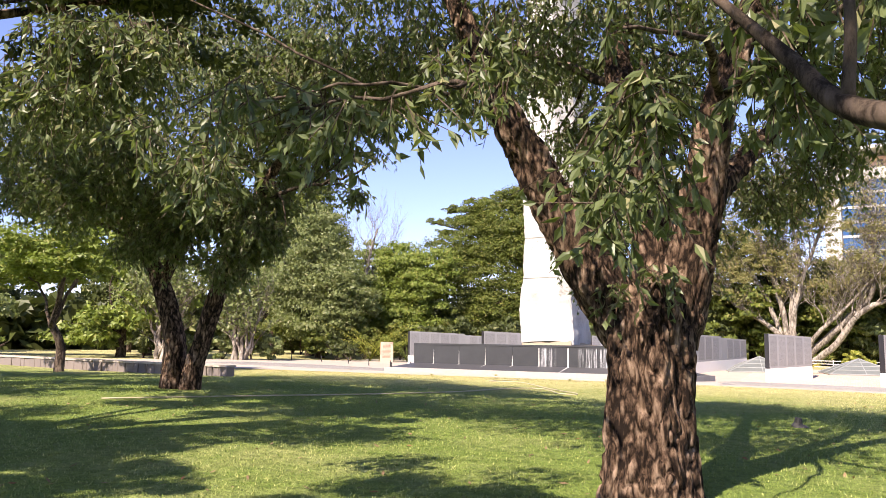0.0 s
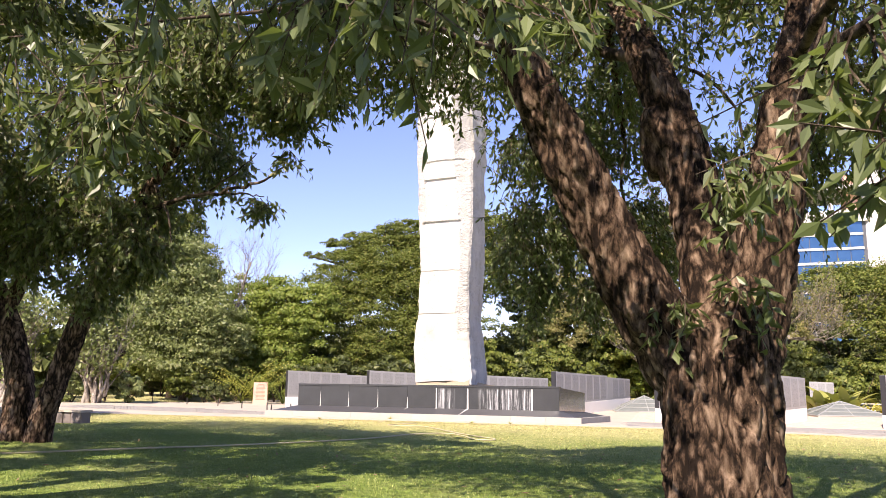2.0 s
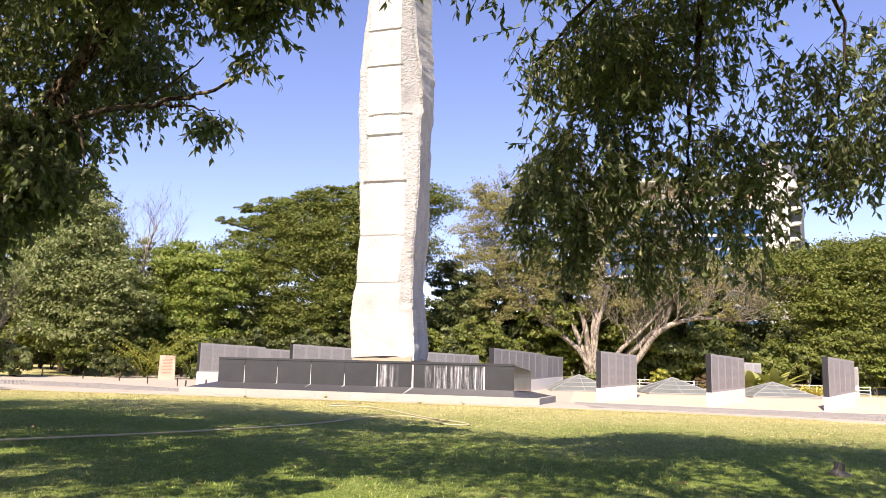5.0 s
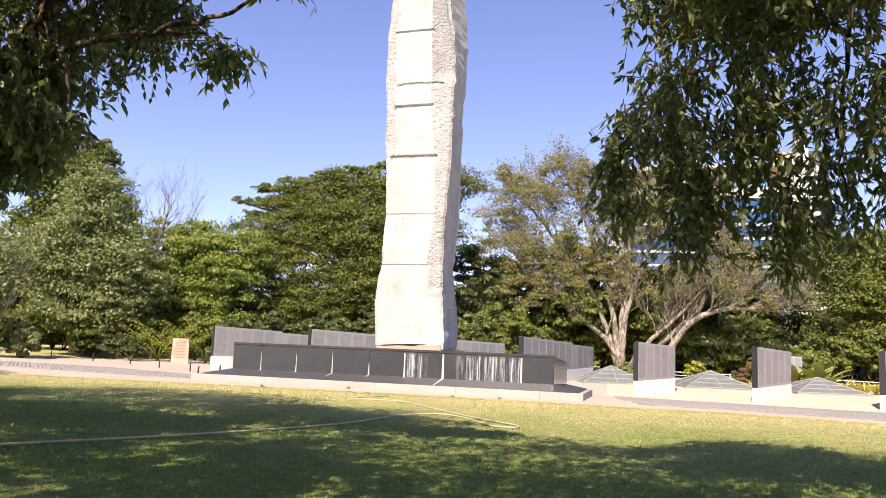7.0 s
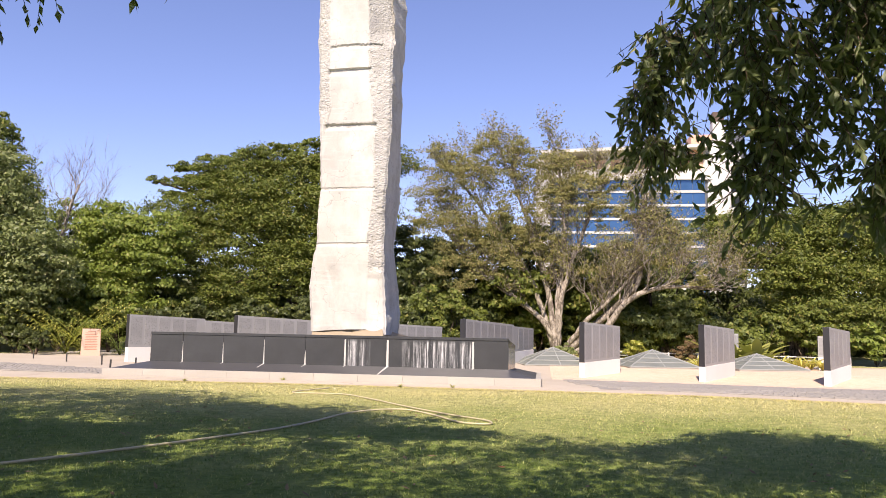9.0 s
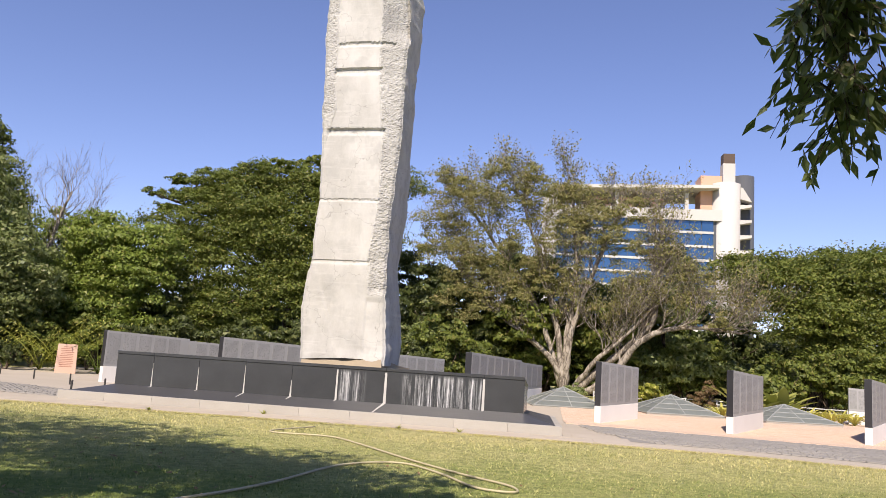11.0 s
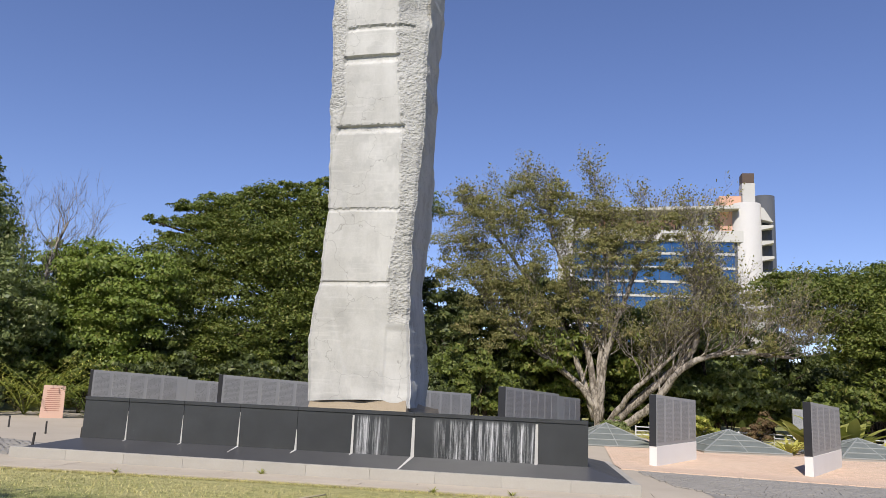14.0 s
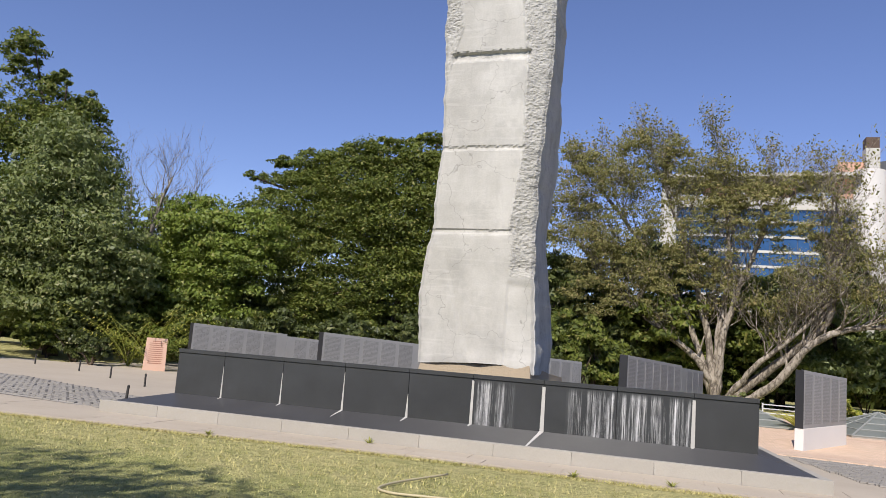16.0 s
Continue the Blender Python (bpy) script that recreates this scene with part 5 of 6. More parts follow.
nx, nz_ = 92, 560
verts, faces = [], []
z0, z1 = 0.92, 21.0
for j in range(nz_ + 1):
    s = j / nz_
    z = z0 + (z1 - z0) * s ** 1.25
    xl, xr, xb = (float(np.interp(z, Z, c)) for c in (XLc, XRc, XBc))
    wobl = 0.035 * noise.noise(Vector((0, 0, z * 1.7))) + 0.02 * noise.noise(Vector((5, 0, z * 5)))
    wobr = 0.035 * noise.noise(Vector((9, 0, z * 1.9))) + 0.025 * noise.noise(Vector((3, 0, z * 5)))
    xl, xr = xl + wobl, xr + wobr
    tilt = 0.10 * (z - 1) / 10
    for i in range(nx + 1):
        u = i / nx
        x = xl + (xr - xl) * u
        y = 2.22 - 0.22 * u + tilt + front_relief(x, z) - 0.10 * math.sin(math.pi * u) * 0.4
        e = min(u, 1 - u)
        y += 0.10 * (1 - smooth01(e / 0.035)) * 0.6
        zz = z
        zz = max(z, 0.98 + 0.10 * math.sin(2.2 * u) if u < 0.75 else 1.08 - 0.25 * (u - 0.75) / 0.25)
        verts.append((x, y, zz))
    for k, (x, y) in enumerate(((xr + (xb - xr) * 0.25, 2.55), (xr + (xb - xr) * 0.6, 3.3), (xb, 4.1), (xb - 0.15, 4.7), (5.6, 4.9), (xl + 0.2, 4.7), (xl - 0.02, 3.6), (xl - 0.0, 2.8))):
        f = noise.noise(Vector((k * 7.3, z * 1.2, 2))) * 0.09 + noise.noise(Vector((k * 3.3, z * 4, 5))) * 0.03
        verts.append((x + f, y + tilt + 0.5 * f, z))
w = nx + 1 + 8
for j in range(nz_):
    for i in range(w):
        k = (i + 1) % w
        faces.append((j * w + i, j * w + k, (j + 1) * w + k, (j + 1) * w + i))
faces.append(tuple(range(nz_ * w, nz_ * w + w)))
mono = obj_mesh("monolith", verts, faces, M["monolith"])
mono.data.materials.append(M["monolith_rough"])
for p in mono.data.polygons:
    c = p.center
    k = noise.noise(Vector((c.x * 6, c.z * 6, 1))) * 0.05
    edge = c.x > float(np.interp(c.z, *PANEL_R)) + k or c.x < float(np.interp(c.z, *PANEL_L)) + k
    if (c.z > 3.85 and edge and (c.x > 5.5 or c.z > 8.4)) or c.y > 2.5 or (2.9 < c.z < 3.85 and c.x > 6.3 + k):
        p.material_index = 1
tagged(mono, "tall pale granite monolith with carved ledges and rough chiselled margins", "monument")

# ---- name slabs ----
def name_slab(name, p0, p1, th, zt0, zt1, label, base_h=0.72, cols=6, group="name slabs", step=None):
    """An upright granite slab with a sloping top on a white base; p0, p1: the ends of its face towards the walk."""
    a, c = Vector((*p0, 0)), Vector((*p1, 0))
    u = (c - a).normalized()
    back = Vector((-u.y, u.x, 0)) * th
    g0, g1 = gz(*p0) - 0.08, gz(*p1) - 0.08
    L = (c - a).length
    o = Vector((*(((a + c) / 2 + back / 2).xy), min(g0, g1)))
    s = empty(name, o, label, "memorial slab", group)
    V = lambda q, z: Vector((q.x, q.y, z)) - o
    zb0, zb1 = g0 + base_h + 0.08, g0 + base_h + 0.08 - 0.03
    zb1 = zb0 + (g1 - g0)
    part("base", hexa([V(a, g0), V(c, g1), V(c + back, g1), V(a + back, g0), V(a, zb0), V(c, zb1), V(c + back, zb1), V(a + back, zb0)], 0.006), M["white_base"], s, "white painted base")
    spans = [(0.0, 1.0, 0.0)] if not step else [(0.0, step, 0.0), (step, 1.0, -0.08)]
    i0 = 0.012
    slabs = []
    for f0, f1, dz in spans:
        q0, q1 = a + (c - a) * f0 + back * 0.03, a + (c - a) * f1 - u * (0.004 if f1 < 1 else 0) + back * 0.03
        bk = back * 0.94
        b0, b1 = zb0 + (zb1 - zb0) * f0 + 0.002, zb0 + (zb1 - zb0) * f1 + 0.002
        t0, t1 = zt0 + (zt1 - zt0) * f0 + dz, zt0 + (zt1 - zt0) * f1 + dz
        slabs.append(part("slab", hexa([V(q0, b0), V(q1, b1), V(q1 + bk, b1), V(q0 + bk, b0), V(q0, t0), V(q1, t1), V(q1 + bk, t1), V(q0 + bk, t0)], 0.006), M["slab"], s))
    e0 = a - u * i0 + back * 0.03
    part("edge_slab", hexa([V(e0, zb0 + 0.004), V(a + back * 0.03 - u * 0.002, zb0 + 0.004), V(a + back * 0.97 - u * 0.002, zb0 + 0.004), V(e0 + back * 0.94, zb0 + 0.004),
                            V(e0, zt0 - 0.004), V(a + back * 0.03 - u * 0.002, zt0 - 0.004), V(a + back * 0.97 - u * 0.002, zt0 - 0.004), V(e0 + back * 0.94, zt0 - 0.004)]), M["slab_end"], s, "black polished slab edge")
    for k in range(cols):
        f0, f1 = (k + 0.10) / cols, (k + 0.90) / cols
        q0, q1 = a + (c - a) * f0 + back * 0.03, a + (c - a) * f1 + back * 0.03
        out = -back.normalized() * 0.007
        drop = 0.0 if not step or f0 < step else 0.08
        if step and f0 < step < f1:
            continue
        b0, b1 = zb0 + (zb1 - zb0) * f0 + 0.12, zb0 + (zb1 - zb0) * f1 + 0.12
        t0, t1 = zt0 + (zt1 - zt0) * f0 - 0.10 - drop, zt0 + (zt1 - zt0) * f1 - 0.10 - drop
        part("name_panel", hexa([V(q0 + out, b0), V(q1 + out, b1), V(q1, b1), V(q0, b0), V(q0 + out, t0), V(q1 + out, t1), V(q1, t1), V(q0, t0)]), M["engraved"], slabs[-1] if step and f0 >= step else slabs[0], "column of engraved names too small to read")
    return s


GREY = "grey granite name slab with sloping top on a white base"
name_slab("name_slab", (13.88, 12.32), (15.70, 15.1), 0.28, 1.57, 1.44, GREY, cols=5)
name_slab("name_slab", (19.03, 12.30), (21.1, 15.7), 0.28, 1.55, 1.40, GREY, cols=5)
name_slab("name_slab", (24.2, 12.3), (26.3, 15.7), 0.28, 1.53, 1.38, GREY, cols=5)
name_slab("name_slab", (22.5, 26.6), (23.9, 26.4), 0.25, 1.25, 1.2, "distant grey granite name slab on a white base", cols=3)
name_slab("name_slab", (27.3, 22.9), (28.5, 22.6), 0.25, 1.15, 1.1, "distant grey granite name slab on a white base", cols=3)
name_slab("name_wall", (-7.3, 11.7), (-3.7, 17.1), 0.28, 1.57, 1.36, "long grey granite name wall behind the podium, white base", cols=9, group="name walls", step=0.62)
name_slab("name_wall", (-1.55, 10.65), (2.5, 16.7), 0.28, 1.585, 1.36, "long grey granite name wall behind the podium, white base", cols=9, group="name walls", step=0.62)
name_slab("name_wall", (3.0, 17.0), (6.3, 21.8), 0.28, 1.42, 1.28, "long grey granite name wall behind the monolith", cols=8, group="name walls")
name_slab("name_wall", (8.55, 12.6), (11.55, 22.0), 0.30, 1.62, 1.36, "long grey granite name wall with stepped top, white base", cols=11, group="name walls", step=0.66)


# ---- skylights ----
def skylight(x, y, half, z0, zt, turn):
    t = empty("skylight", (x, y, z0), "low pyramid skylight of dull glass with grey bars", "skylight", "pyramid skylights")
    ca, sa = math.cos(radians(turn)), math.sin(radians(turn))
    R = lambda px, py, pz: Vector((px * ca - py * sa, px * sa + py * ca, pz))
    h = zt - z0
    cs = [R(-half, -half, 0), R(half, -half, 0), R(half, half, 0), R(-half, half, 0)]
    ap = Vector((0, 0, h))
    for i in range(4):
        a, c = cs[i], cs[(i + 1) % 4]
        nrm = (c - a).cross(ap - a).normalized()
        for k in range(4):
            f0, f1 = k / 4 + 0.012, (k + 1) / 4 - 0.012
            p = [a.lerp(ap, f0), c.lerp(ap, f0), c.lerp(ap, f1), a.lerp(ap, f1)]
            m0, m1 = (p[0] + p[1]) / 2, (p[2] + p[3]) / 2
            g = (p[1] - p[0]).normalized() * 0.03
            for q in ((p[0] + g, m0 - g * 0.6, m1 - g * 0.6, p[3] + g), (m0 + g * 0.6, p[1] - g, p[2] - g, m1 + g * 0.6)):
                if (q[2] - q[3]).length < 0.05 and k == 3:
                    q = (q[0], q[1], (q[2] + q[3]) / 2 + g * 0.2, (q[2] + q[3]) / 2 - g * 0.2)
                part("pane", hexa([v - nrm * 0.02 for v in q] + list(q)), M["skyglass"], t)
            bar = tube_data([a.lerp(ap, k / 4), c.lerp(ap, k / 4)], [0.035, 0.035], 6)
            obj_mesh("bar", *bar, M["mullion"], t)
        obj_mesh("bar", *tube_data([a, ap], [0.045, 0.03], 6), M["mullion"], t)
        obj_mesh("bar", *tube_data([(a + c) / 2, ap], [0.03, 0.02], 6), M["mullion"], t)
        low = Vector((0, 0, -0.35))
        part("kerb", hexa([a + low, c + low, c * 0.93 + low, a * 0.93 + low, a * 1.01, c * 1.01, c * 0.93, a * 0.93]), M["kerb"], t)
    return t


skylight(12.6, 19.4, 1.85, -0.58, 0.29, 12)
skylight(17.85, 19.7, 1.85, -0.58, 0.26, 12)
skylight(23.3, 20.2, 1.85, -0.60, 0.15, 12)

# ---- stone sign ----
sx, sy = -12.05, 16.35
sg = empty("stone_sign", (sx, sy, gz(sx, sy)), "upright pink stone sign with rows of fine lettering", "sign")
sg.rotation_euler = (0, 0, radians(-20 + 55))
bm = hexa([(-0.48, -0.2, -0.1), (0.48, -0.2, -0.1), (0.48, 0.2, -0.1), (-0.48, 0.2, -0.1), (-0.44, -0.14, 1.46), (0.44, -0.14, 1.46), (0.44, 0.16, 1.46), (-0.44, 0.16, 1.46)], 0.012)
stele = part("stele", bm, M["pink"], sg)
rg = random.Random(3)
for i in range(12):
    z = 1.32 - i * 0.088
    y = -0.2 + 0.06 * (z + 0.1) / 1.56
    wd = 0.32 if i else 0.2
    part("text_line", box(-wd * rg.uniform(0.85, 1), y - 0.006, z - 0.016, wd * rg.uniform(0.8, 1), y + 0.01, z + 0.016), M["cream"], stele, "row of lettering too small to read")

# ---- rails, bollards, low wall ----
def rail_fence(p0, p1, n, label, heights=(0.22, 0.42, 0.62)):
    a, c = Vector((*p0, gz(*p0))), Vector((*p1, gz(*p1)))
    t = empty("rail_fence", a, label, "fence")
    for i in range(n + 1):
        q = a.lerp(c, i / n) - a
        part("post", box(q.x - 0.035, q.y - 0.035, q.z - 0.1, q.x + 0.035, q.y + 0.035, q.z + heights[-1] + 0.06, 0.006), M["white_rail"], t)
    for h in heights:
        v, f = tube_data([Vector((0, 0, h)), c - a + Vector((0, 0, h))], [0.028, 0.028], 8)
        obj_mesh("rail", v, f, M["white_rail"], t)
    return t


rail_fence((14.6, 26.6), (30.0, 25.6), 9, "low white horizontal rail fence behind the skylights")
rail_fence((-10.9, 18.6), (-7.6, 20.8), 3, "low white horizontal rail fence beside the stone sign")
first = None
for i, (x, y, h, lean) in enumerate(((-3.2, 5.0, 0.36, 3), (-2.0, 1.2, 0.36, -5), (-6.0, 7.4, 0.34, 2), (-9.0, 9.6, 0.34, 0), (-12.0, 11.6, 0.34, -2), (-15.0, 12.6, 0.34, 0), (-18.0, 13.0, 0.34, 2))):
    if first is None:
        first = empty("bollard", (x, y, gz(x, y) + 0.03), "short dark iron bollard post on the paving", "bollard", "short bollards")
        bm = bmesh.new()
        bmesh.ops.create_cone(bm, cap_ends=True, segments=12, radius1=0.032, radius2=0.028, depth=0.42)
        bmesh.ops.translate(bm, verts=bm.verts[:], vec=(0, 0, 0.17))
        part("post", bm, M["dark_post"], first)
        bm = bmesh.new()
        bmesh.ops.create_uvsphere(bm, u_segments=12, v_segments=6, radius=0.032)
        bmesh.ops.translate(bm, verts=bm.verts[:], vec=(0, 0, 0.38))
        part("cap", bm, M["dark_post"], first)
    else:
        copy_thing(first, pose(x, y, gz(x, y) + 0.03, lean, 0, 0))

# low rubble wall with pale coping at the left edge of the lawn
lw = empty("low_wall", (-10, -11, -0.4), "low rubble stone wall with pale flat coping", "wall")
LO = Vector((-10, -11, -0.4))
LINE = [(-2.2, -9.6), (-7.0, -9.2), (-13.0, -8.6), (-20.0, -7.6), (-28.0, -6.0), (-40, -3.5)]
rg = random.Random(9)
for (x0, y0), (x1, y1) in zip(LINE, LINE[1:]):
    a, c = Vector((x0, y0, 0)), Vector((x1, y1, 0))
    u = (c - a).normalized()
    bk = Vector((-u.y, u.x, 0)) * -0.45
    L = (c - a).length
    za = -0.5
    part("coping", moved(hexa([a + Vector((0, 0, -0.02)), c + Vector((0, 0, -0.02)), c + bk + Vector((0, 0, -0.02)), a + bk + Vector((0, 0, -0.02)), a + Vector((0, 0, 0.05)), c + Vector((0, 0, 0.05)), c + bk + Vector((0, 0, 0.05)), a + bk + Vector((0, 0, 0.05))]), LO), M["paving"], lw, "pale flat stone coping")
    d = 0.0
    while d < L - 0.1:
        wd = min(rg.uniform(0.3, 0.7), L - d)
        q0, q1 = a + u * (d + 0.01), a + u * (d + wd - 0.01)
        off = bk * rg.uniform(0.05, 0.12)
        part("stone", moved(hexa([q0 + off + Vector((0, 0, za)), q1 + off + Vector((0, 0, za)), q1 + bk * 0.9 + Vector((0, 0, za)), q0 + bk * 0.9 + Vector((0, 0, za)),
                                  q0 + off + Vector((0, 0, -0.022)), q1 + off + Vector((0, 0, -0.022)), q1 + bk * 0.9 + Vector((0, 0, -0.022)), q0 + bk * 0.9 + Vector((0, 0, -0.022))], 0.02), LO), M["rubble"], lw)
        d += wd

# ---- hose on the lawn ----
HOSE = [(6.6, -3.3), (6.2, -4.7), (6.4, -5.2), (7.4, -5.15), (8.2, -6.0), (9.3, -7.5), (10.3, -8.7), (11.0, -9.4), (11.1, -9.9), (10.6, -9.8), (10.0, -8.8), (9.3, -8.1), (8.6, -8.9), (8.3, -10.8), (7.9, -12.2), (6.9, -14.6), (5.7, -16.8), (3.9, -19.5)]
line = bend([(x, y, gz(x, y) + 0.022) for x, y in HOSE], 10)
tagged(obj_mesh("garden_hose", *tube_data(line, [0.016] * len(line), 8), M["hose"], smooth=True), "cream plastic garden hose looped on the grass", "hose")

# ---- small stump on the lawn ----
px, py = 17.1, -15.0
st = empty("tree_stump", (px, py, gz(px, py)), "small dark cut tree stump on the lawn", "stump")
v, f = tube_data([(0, 0, -0.05), (0.0, 0, 0.03), (0.01, 0, 0.08), (0.03, 0, 0.17)], [0.17, 0.14, 0.07, 0.055], 14, 0.8)
obj_mesh("stump", v, f, M["dark_post"], st)

# ---- office building beyond the trees ----
bx0, bx1, by = 13.0, 55.5, 177.0
off = empty("office_building", (35, 180, 0), "tall white office block with bands of blue glass, pink roof storey", "building")
OO = Vector((35, 180, 0))
BD = lambda a, c, d, e, f, g: moved(box(a, c, d, e, f, g), OO)
part("wall", BD(bx0, by + 0.6, -2, bx1, by + 26, 42.6), M["facade_dark"], off)
for k in range(11):
    z = 40.2 - k * 3.55
    part("floor_band", BD(bx0 + 1.5, by + 0.1, z - 3.15, bx1 - 2, by + 0.7, z - 2.55), M["facade"], off)
    for q in range(13):
        wx = (bx1 - 3.5 - bx0) / 13
        part("window", BD(bx0 + 1.5 + q * wx + 0.08, by + 0.35, z - 2.58, bx0 + 1.5 + (q + 1) * wx - 0.08, by + 0.62, z + 0.40), M["sky_painted_glass"], off)
part("parapet", BD(bx0, by - 0.3, 40.4, bx1, by + 0.7, 43.2), M["facade"], off)
part("roof_storey", BD(bx0 + 8, by + 4, 43.2, bx1 - 14, by + 16, 46.6), M["facade_pink"], off, "pink rendered roof storey")
for q in range(7):
    part("roof_window", BD(bx0 + 9.5 + q * 2.9, by + 3.85, 43.8, bx0 + 10.9 + q * 2.9, by + 4.1, 45.8), M["facade_brown"], off)
part("roof_canopy", moved(hexa([(bx0 - 1, by - 1.5, 47.4), (bx1 - 1, by - 1.5, 48.6), (bx1 - 1, by + 18, 48.6), (bx0 - 1, by + 18, 47.4), (bx0 - 1, by - 1.5, 48.2), (bx1 - 1, by - 1.5, 49.4), (bx1 - 1, by + 18, 49.4), (bx0 - 1, by + 18, 48.2)]), OO), M["facade"], off, "long thin white roof canopy")
for q in (bx0 + 0.6, bx0 + 16, bx1 - 9):
    part("canopy_column", BD(q, by + 1, 43.0, q + 0.9, by + 2, 47.7), M["facade"], off)
part("roof_block", BD(bx1 - 5, by + 2, 43.2, bx1 + 1, by + 9, 52.6), M["facade_pink"], off, "pink rendered lift tower")
part("stair_tower", BD(bx0 - 2.4, by - 0.2, -2, bx0 + 1.3, by + 8, 46), M["facade"], off)
bm = bmesh.new()
bmesh.ops.create_cone(bm, cap_ends=True, segments=40, radius1=3.6, radius2=3.6, depth=52)
bmesh.ops.translate(bm, verts=bm.verts[:], vec=(bx1 + 1.4 - OO.x, by + 3.0 - OO.y, 24.5))
part("round_tower", bm, M["facade"], off, "round white panelled stair tower", True)
part("tower_top", BD(bx1 + 0.2, by + 0.6, 50.5, bx1 + 3.2, by + 4, 55.6), M["facade"], off)
part("chimney", BD(bx1 + 0.3, by + 0.7, 55.6, bx1 + 3.1, by + 3.9, 58.2), M["facade_brown"], off, "brown louvred cap")
bm = bmesh.new()
bmesh.ops.create_cone(bm, cap_ends=True, segments=40, radius1=2.7, radius2=2.7, depth=55)
bmesh.ops.translate(bm, verts=bm.verts[:], vec=(bx1 + 6.6 - OO.x, by + 6.5 - OO.y, 26.0))
part("dark_tower", bm, M["facade_dark"], off, "dark curved glass tower", True)
for k in range(9):
    z = 44.0 - k * 3.9
    bm = hexa([(bx1 + 4.3, by + 1.5, z - 0.1), (bx1 + 7.4, by + 1.0, z + 0.5), (bx1 + 8.0, by + 5.5, z + 0.5), (bx1 + 4.3, by + 6, z), (bx1 + 4.3, by + 1.5, z + 1.1), (bx1 + 7.4, by + 1.0, z + 1.1), (bx1 + 8.0, by + 5.5, z + 1.1), (bx1 + 4.3, by + 6, z + 1.1)])
    part("balcony", moved(bm, OO), M["facade"], off)
bm = hexa([(bx1 + 4.6, by + 1, 46.5), (bx1 + 7.4, by + 1, 45.8), (bx1 + 7.4, by + 4, 45.8), (bx1 + 4.6, by + 4, 46.5), (bx1 + 4.6, by + 1, 49.6), (bx1 + 5.2, by + 1, 49.4), (bx1 + 5.2, by + 4, 49.4), (bx1 + 4.6, by + 4, 49.6)])
part("roof_fin", moved(bm, OO), M["facade"], off, "curved white roof fin")

# ---- grass blades, fallen leaves and setts ----
gen = np.random.default_rng(77)
N = 330000
gx, gy = gen.uniform(-8, 26, N), -2.6 - 27.0 * gen.uniform(0, 1, N) ** 0.85
keep = gen.uniform(0, 1, N) < np.clip(1.3 - 0.03 * np.hypot(gx - 13, gy + 18) , 0.25, 1)
keep &= gy < np.array([edge_y(x) for x in gx]) - 0.05
gx, gy = gx[keep], gy[keep]
n = len(gx)
zz = np.array([gz(x, y) for x, y in zip(gx, gy)]) - 0.012
h, w = gen.uniform(0.012, 0.042, n), gen.uniform(0.004, 0.010, n)
an = gen.uniform(0, 2 * np.pi, n)
p = np.stack([gx, gy, zz], 1)
sd = np.stack([np.cos(an), np.sin(an), 0 * an], 1) * w[:, None]
tip = p + np.stack([gen.normal(0, 0.02, n), gen.normal(0, 0.02, n), h + 0.012], 1)
tagged(fast_mesh("grass", np.stack([p - sd, p + sd, tip], 1).reshape(-1, 3), 3, M["blade"]), "short mown grass blades of the lawn", "grass", kind="stuff")

n = 700
fx, fy = gen.uniform(4, 22, n), gen.uniform(-29, -8, n)
fp = np.stack([fx, fy, np.array([gz(x, y) for x, y in zip(fx, fy)]) + 0.02], 1)
an = gen.uniform(0, 2 * np.pi, n)
a = np.stack([np.cos(an), np.sin(an), gen.normal(0, 0.25, n)], 1) * gen.uniform(0.03, 0.065, (n, 1))
b = np.stack([-np.sin(an), np.cos(an), gen.normal(0, 0.3, n)], 1) * gen.uniform(0.012, 0.022, (n, 1))
tagged(fast_mesh("fallen_leaves", np.stack([fp - a, fp + b, fp + a, fp - b], 1).reshape(-1, 3), 4, M["leaf_brown"]), "dry brown leaves scattered on the lawn", "leaves", kind="stuff")

# granite setts: bands in the paving at both ends of the plinth
def setts(inside, x0, x1, y0, y1, seed):
    verts, faces = [], []
    rg = random.Random(seed)
    row, y = 0, y0
    while y < y1:
        x = x0 + (0.1 if row % 2 else 0)
        while x < x1:
            if inside(x, y):
                s = 0.007
                z = gz(x, y) + 0.034
                t = z + rg.uniform(0.014, 0.032)
                xa, ya = x + 0.194, y + 0.110
                k = len(verts)
                verts += [(x, y, z), (xa, y, z), (xa, ya, z), (x, ya, z), (x + s, y + s, t), (xa - s, y + s, t), (xa - s, ya - s, t), (x + s, ya - s, t)]
                faces += [(k + 4, k + 5, k + 6, k + 7), (k, k + 1, k + 5, k + 4), (k + 1, k + 2, k + 6, k + 5), (k + 2, k + 3, k + 7, k + 6), (k + 3, k, k + 4, k + 7)]
            x += 0.20
        y += 0.115
        row += 1
    return verts, faces


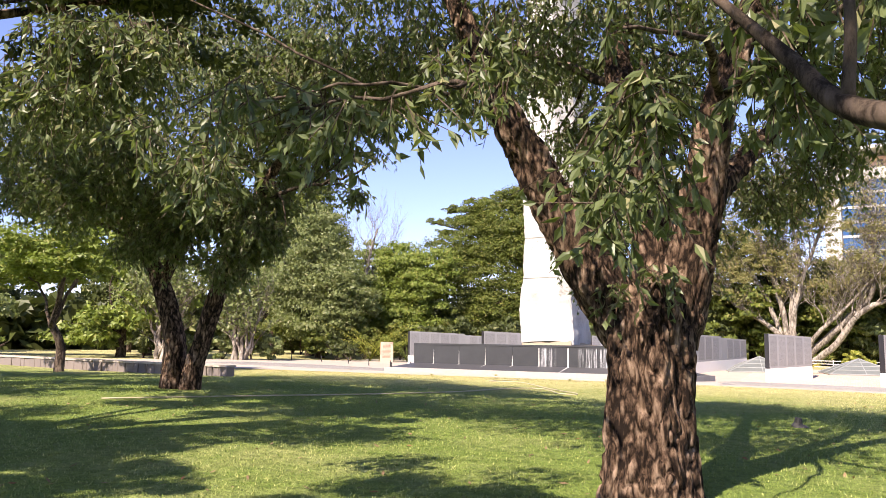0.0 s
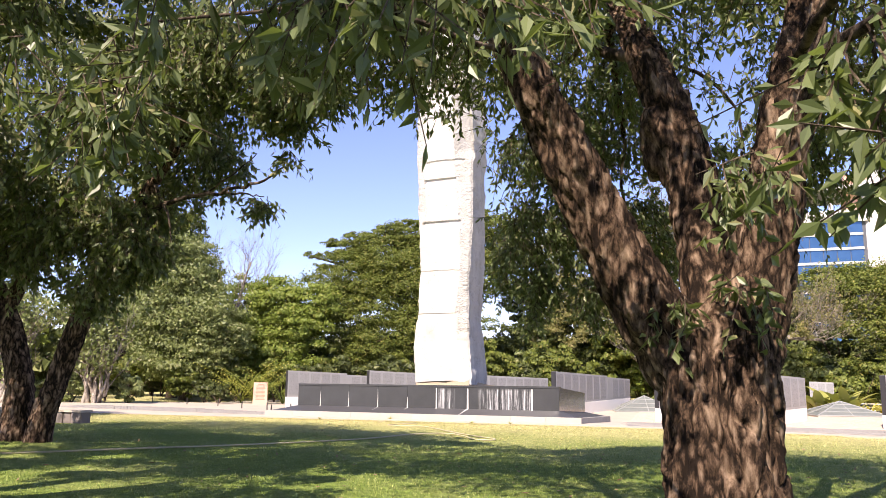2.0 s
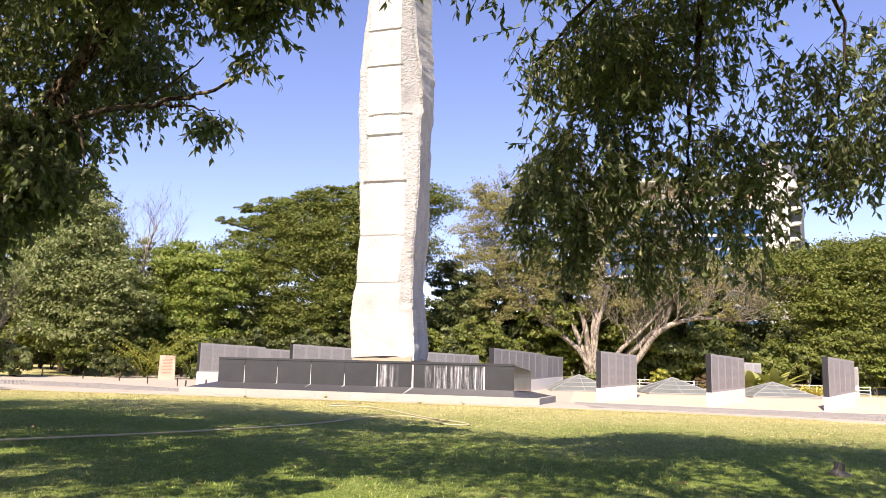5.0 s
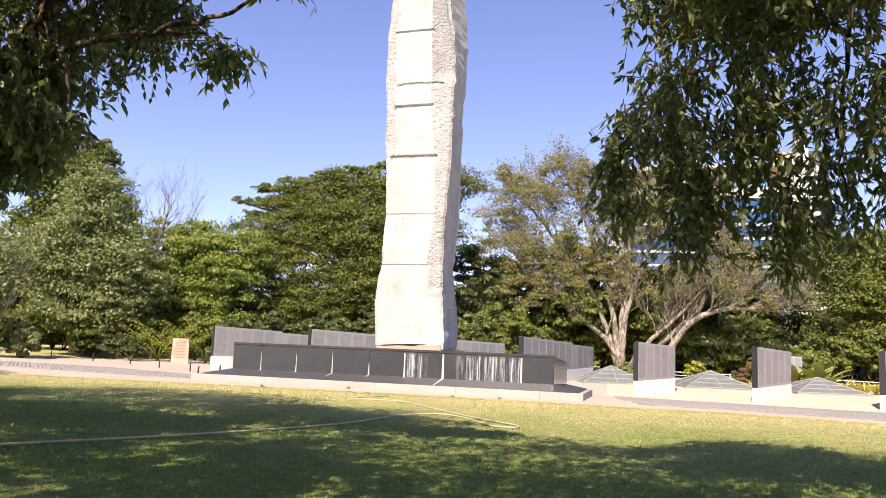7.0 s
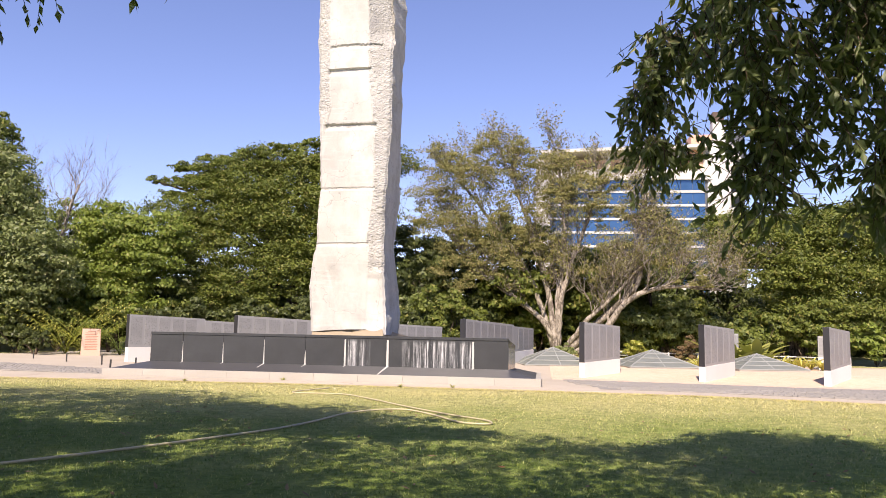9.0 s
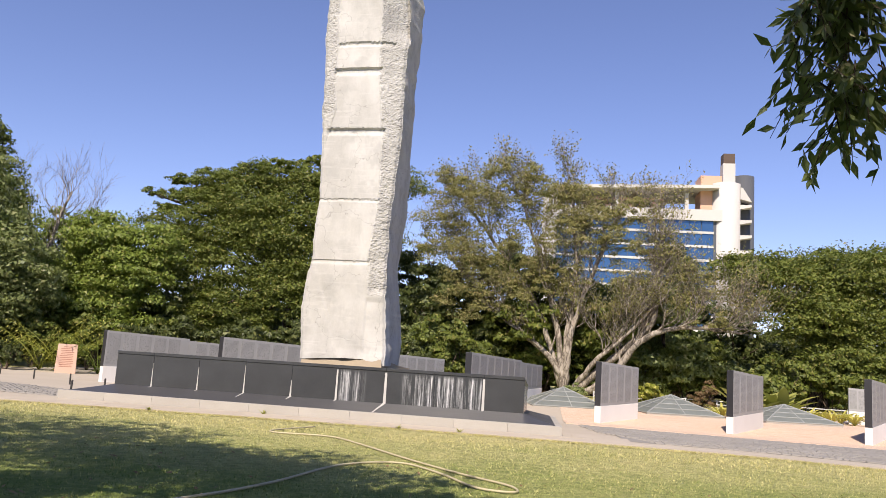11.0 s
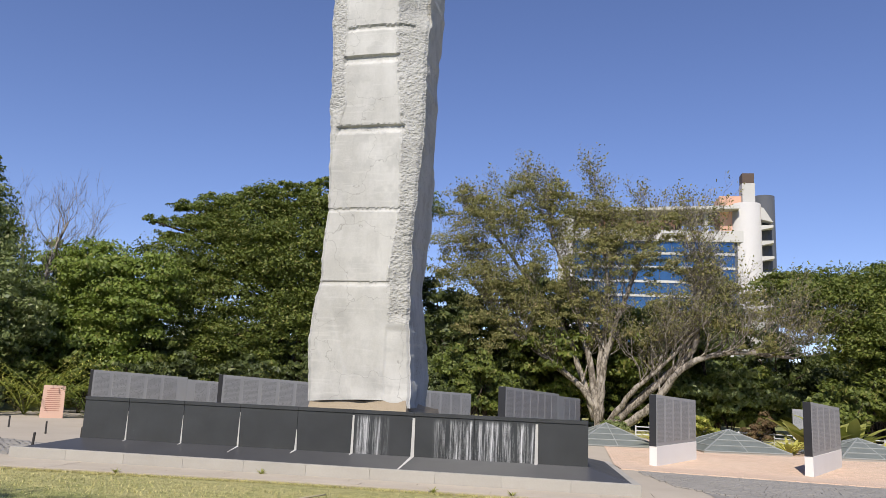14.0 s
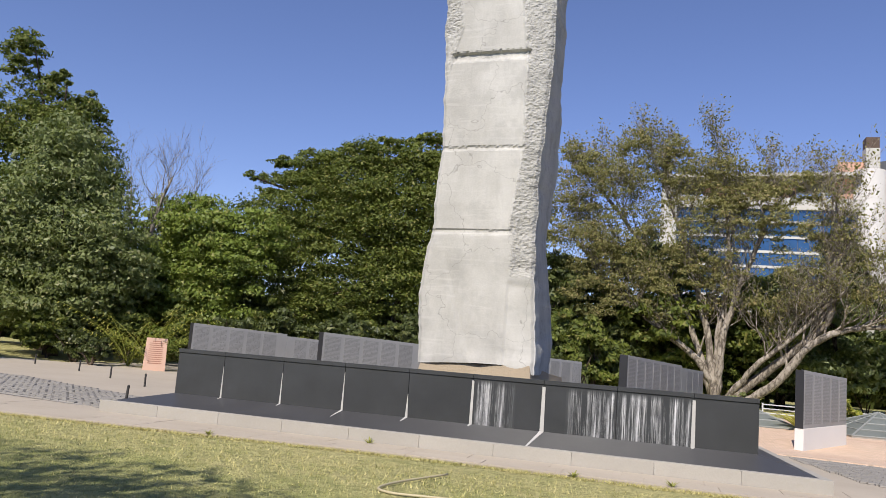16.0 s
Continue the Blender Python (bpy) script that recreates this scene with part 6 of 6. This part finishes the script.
drape("sett_bed", 13.4, 30, lambda x: edge_y(x) + 1.05, lambda x: 8.2 - 0.12 * (x - 12), 0.036, M["sett"], "grey bed under the granite setts", "setts", 0.0)
drape("sett_bed", -16, -1.45, lambda x: -0.4 - 0.2 * (x + 1.4), lambda x: min(6.0, 2.4 - 0.45 * (x + 1.4)), 0.036, M["sett"], "grey bed under the granite setts", "setts", 0.0)
tagged(obj_mesh("granite_setts", *setts(lambda x, y: edge_y(x) + 1.0 < y < 8.2 - 0.12 * (x - 12) and x > 13.1 + 0.3 * max(0.0, 2 - y) - 0.05 * y, 12.5, 30, -4.5, 9, 8), M["sett"]), "band of small grey granite setts in the paving", "setts", kind="stuff")
tagged(obj_mesh("granite_setts", *setts(lambda x, y: -0.4 - 0.2 * (x + 1.4) < y < 2.4 - 0.45 * (x + 1.4) and y < 6, -16, -1.4, -0.4, 6, 9), M["sett"]), "band of small grey granite setts in the paving", "setts", kind="stuff")

# dressed paving stones between lawn and plinth
walk_strip = empty("stone_walk", (0, -1.6, -0.44), "walk of large beige paving stones along the plinth", "paving", kind="structure")
WO = Vector((0, -1.6, -0.44))
rg = random.Random(14)
for r in range(2):
    x = -13.0 + 0.5 * r
    while x < 13.5:
        L = rg.uniform(1.0, 1.35)
        c = []
        for xx in (x + 0.005, x + L - 0.005):
            lo, hi = edge_y(xx) + 0.06, (YF - 0.02 if XL < xx < XR else YF + 0.6)
            mid = (lo + hi) / 2
            c.append((lo, mid - 0.004) if r == 0 else (mid + 0.004, hi))
        z = 0.036 + rg.uniform(0, 0.004)
        q = [(x + 0.005, c[0][0]), (x + L - 0.005, c[1][0]), (x + L - 0.005, c[1][1]), (x + 0.005, c[0][1])]
        top = [Vector((a, b, gz(a, b) + z)) - WO for a, b in q]
        part("paving_stone", hexa([t - Vector((0, 0, 0.05)) for t in top] + top), M["paving"], walk_strip)
        x += L

n = 26000
gx = gen.uniform(-10, 20, n)
gy = np.array([edge_y(x) + 0.07 * noise.noise(Vector((x * 2.5, 0, 0))) + 0.05 * noise.noise(Vector((x * 9, 4, 0))) for x in gx]) - np.abs(gen.normal(0, 0.10, n)) + 0.05
zz = np.array([gz(x, y) for x, y in zip(gx, gy)])
an = gen.uniform(0, 2 * np.pi, n)
p = np.stack([gx, gy, zz - 0.01], 1)
sd = np.stack([np.cos(an), np.sin(an), 0 * an], 1) * gen.uniform(0.004, 0.008, (n, 1))
tip = p + np.stack([gen.normal(0, 0.035, n), gen.normal(0, 0.035, n), gen.uniform(0.02, 0.055, n)], 1)
tagged(fast_mesh("edge_grass", np.stack([p - sd, p + sd, tip], 1).reshape(-1, 3), 3, M["blade"]), "ragged dry grass along the paving edge", "grass", kind="stuff")
for i, (x, y) in enumerate(((8.2, -2.0), (9.6, -1.9), (2.2, -2.2), (4.6, -1.0))):
    blade_plant("weed", x, y, 12, 0.16 + 0.03 * (i % 2), 0.012, "leaf_bright", 60 + i, "small green weed in the paving joint", 0.7)
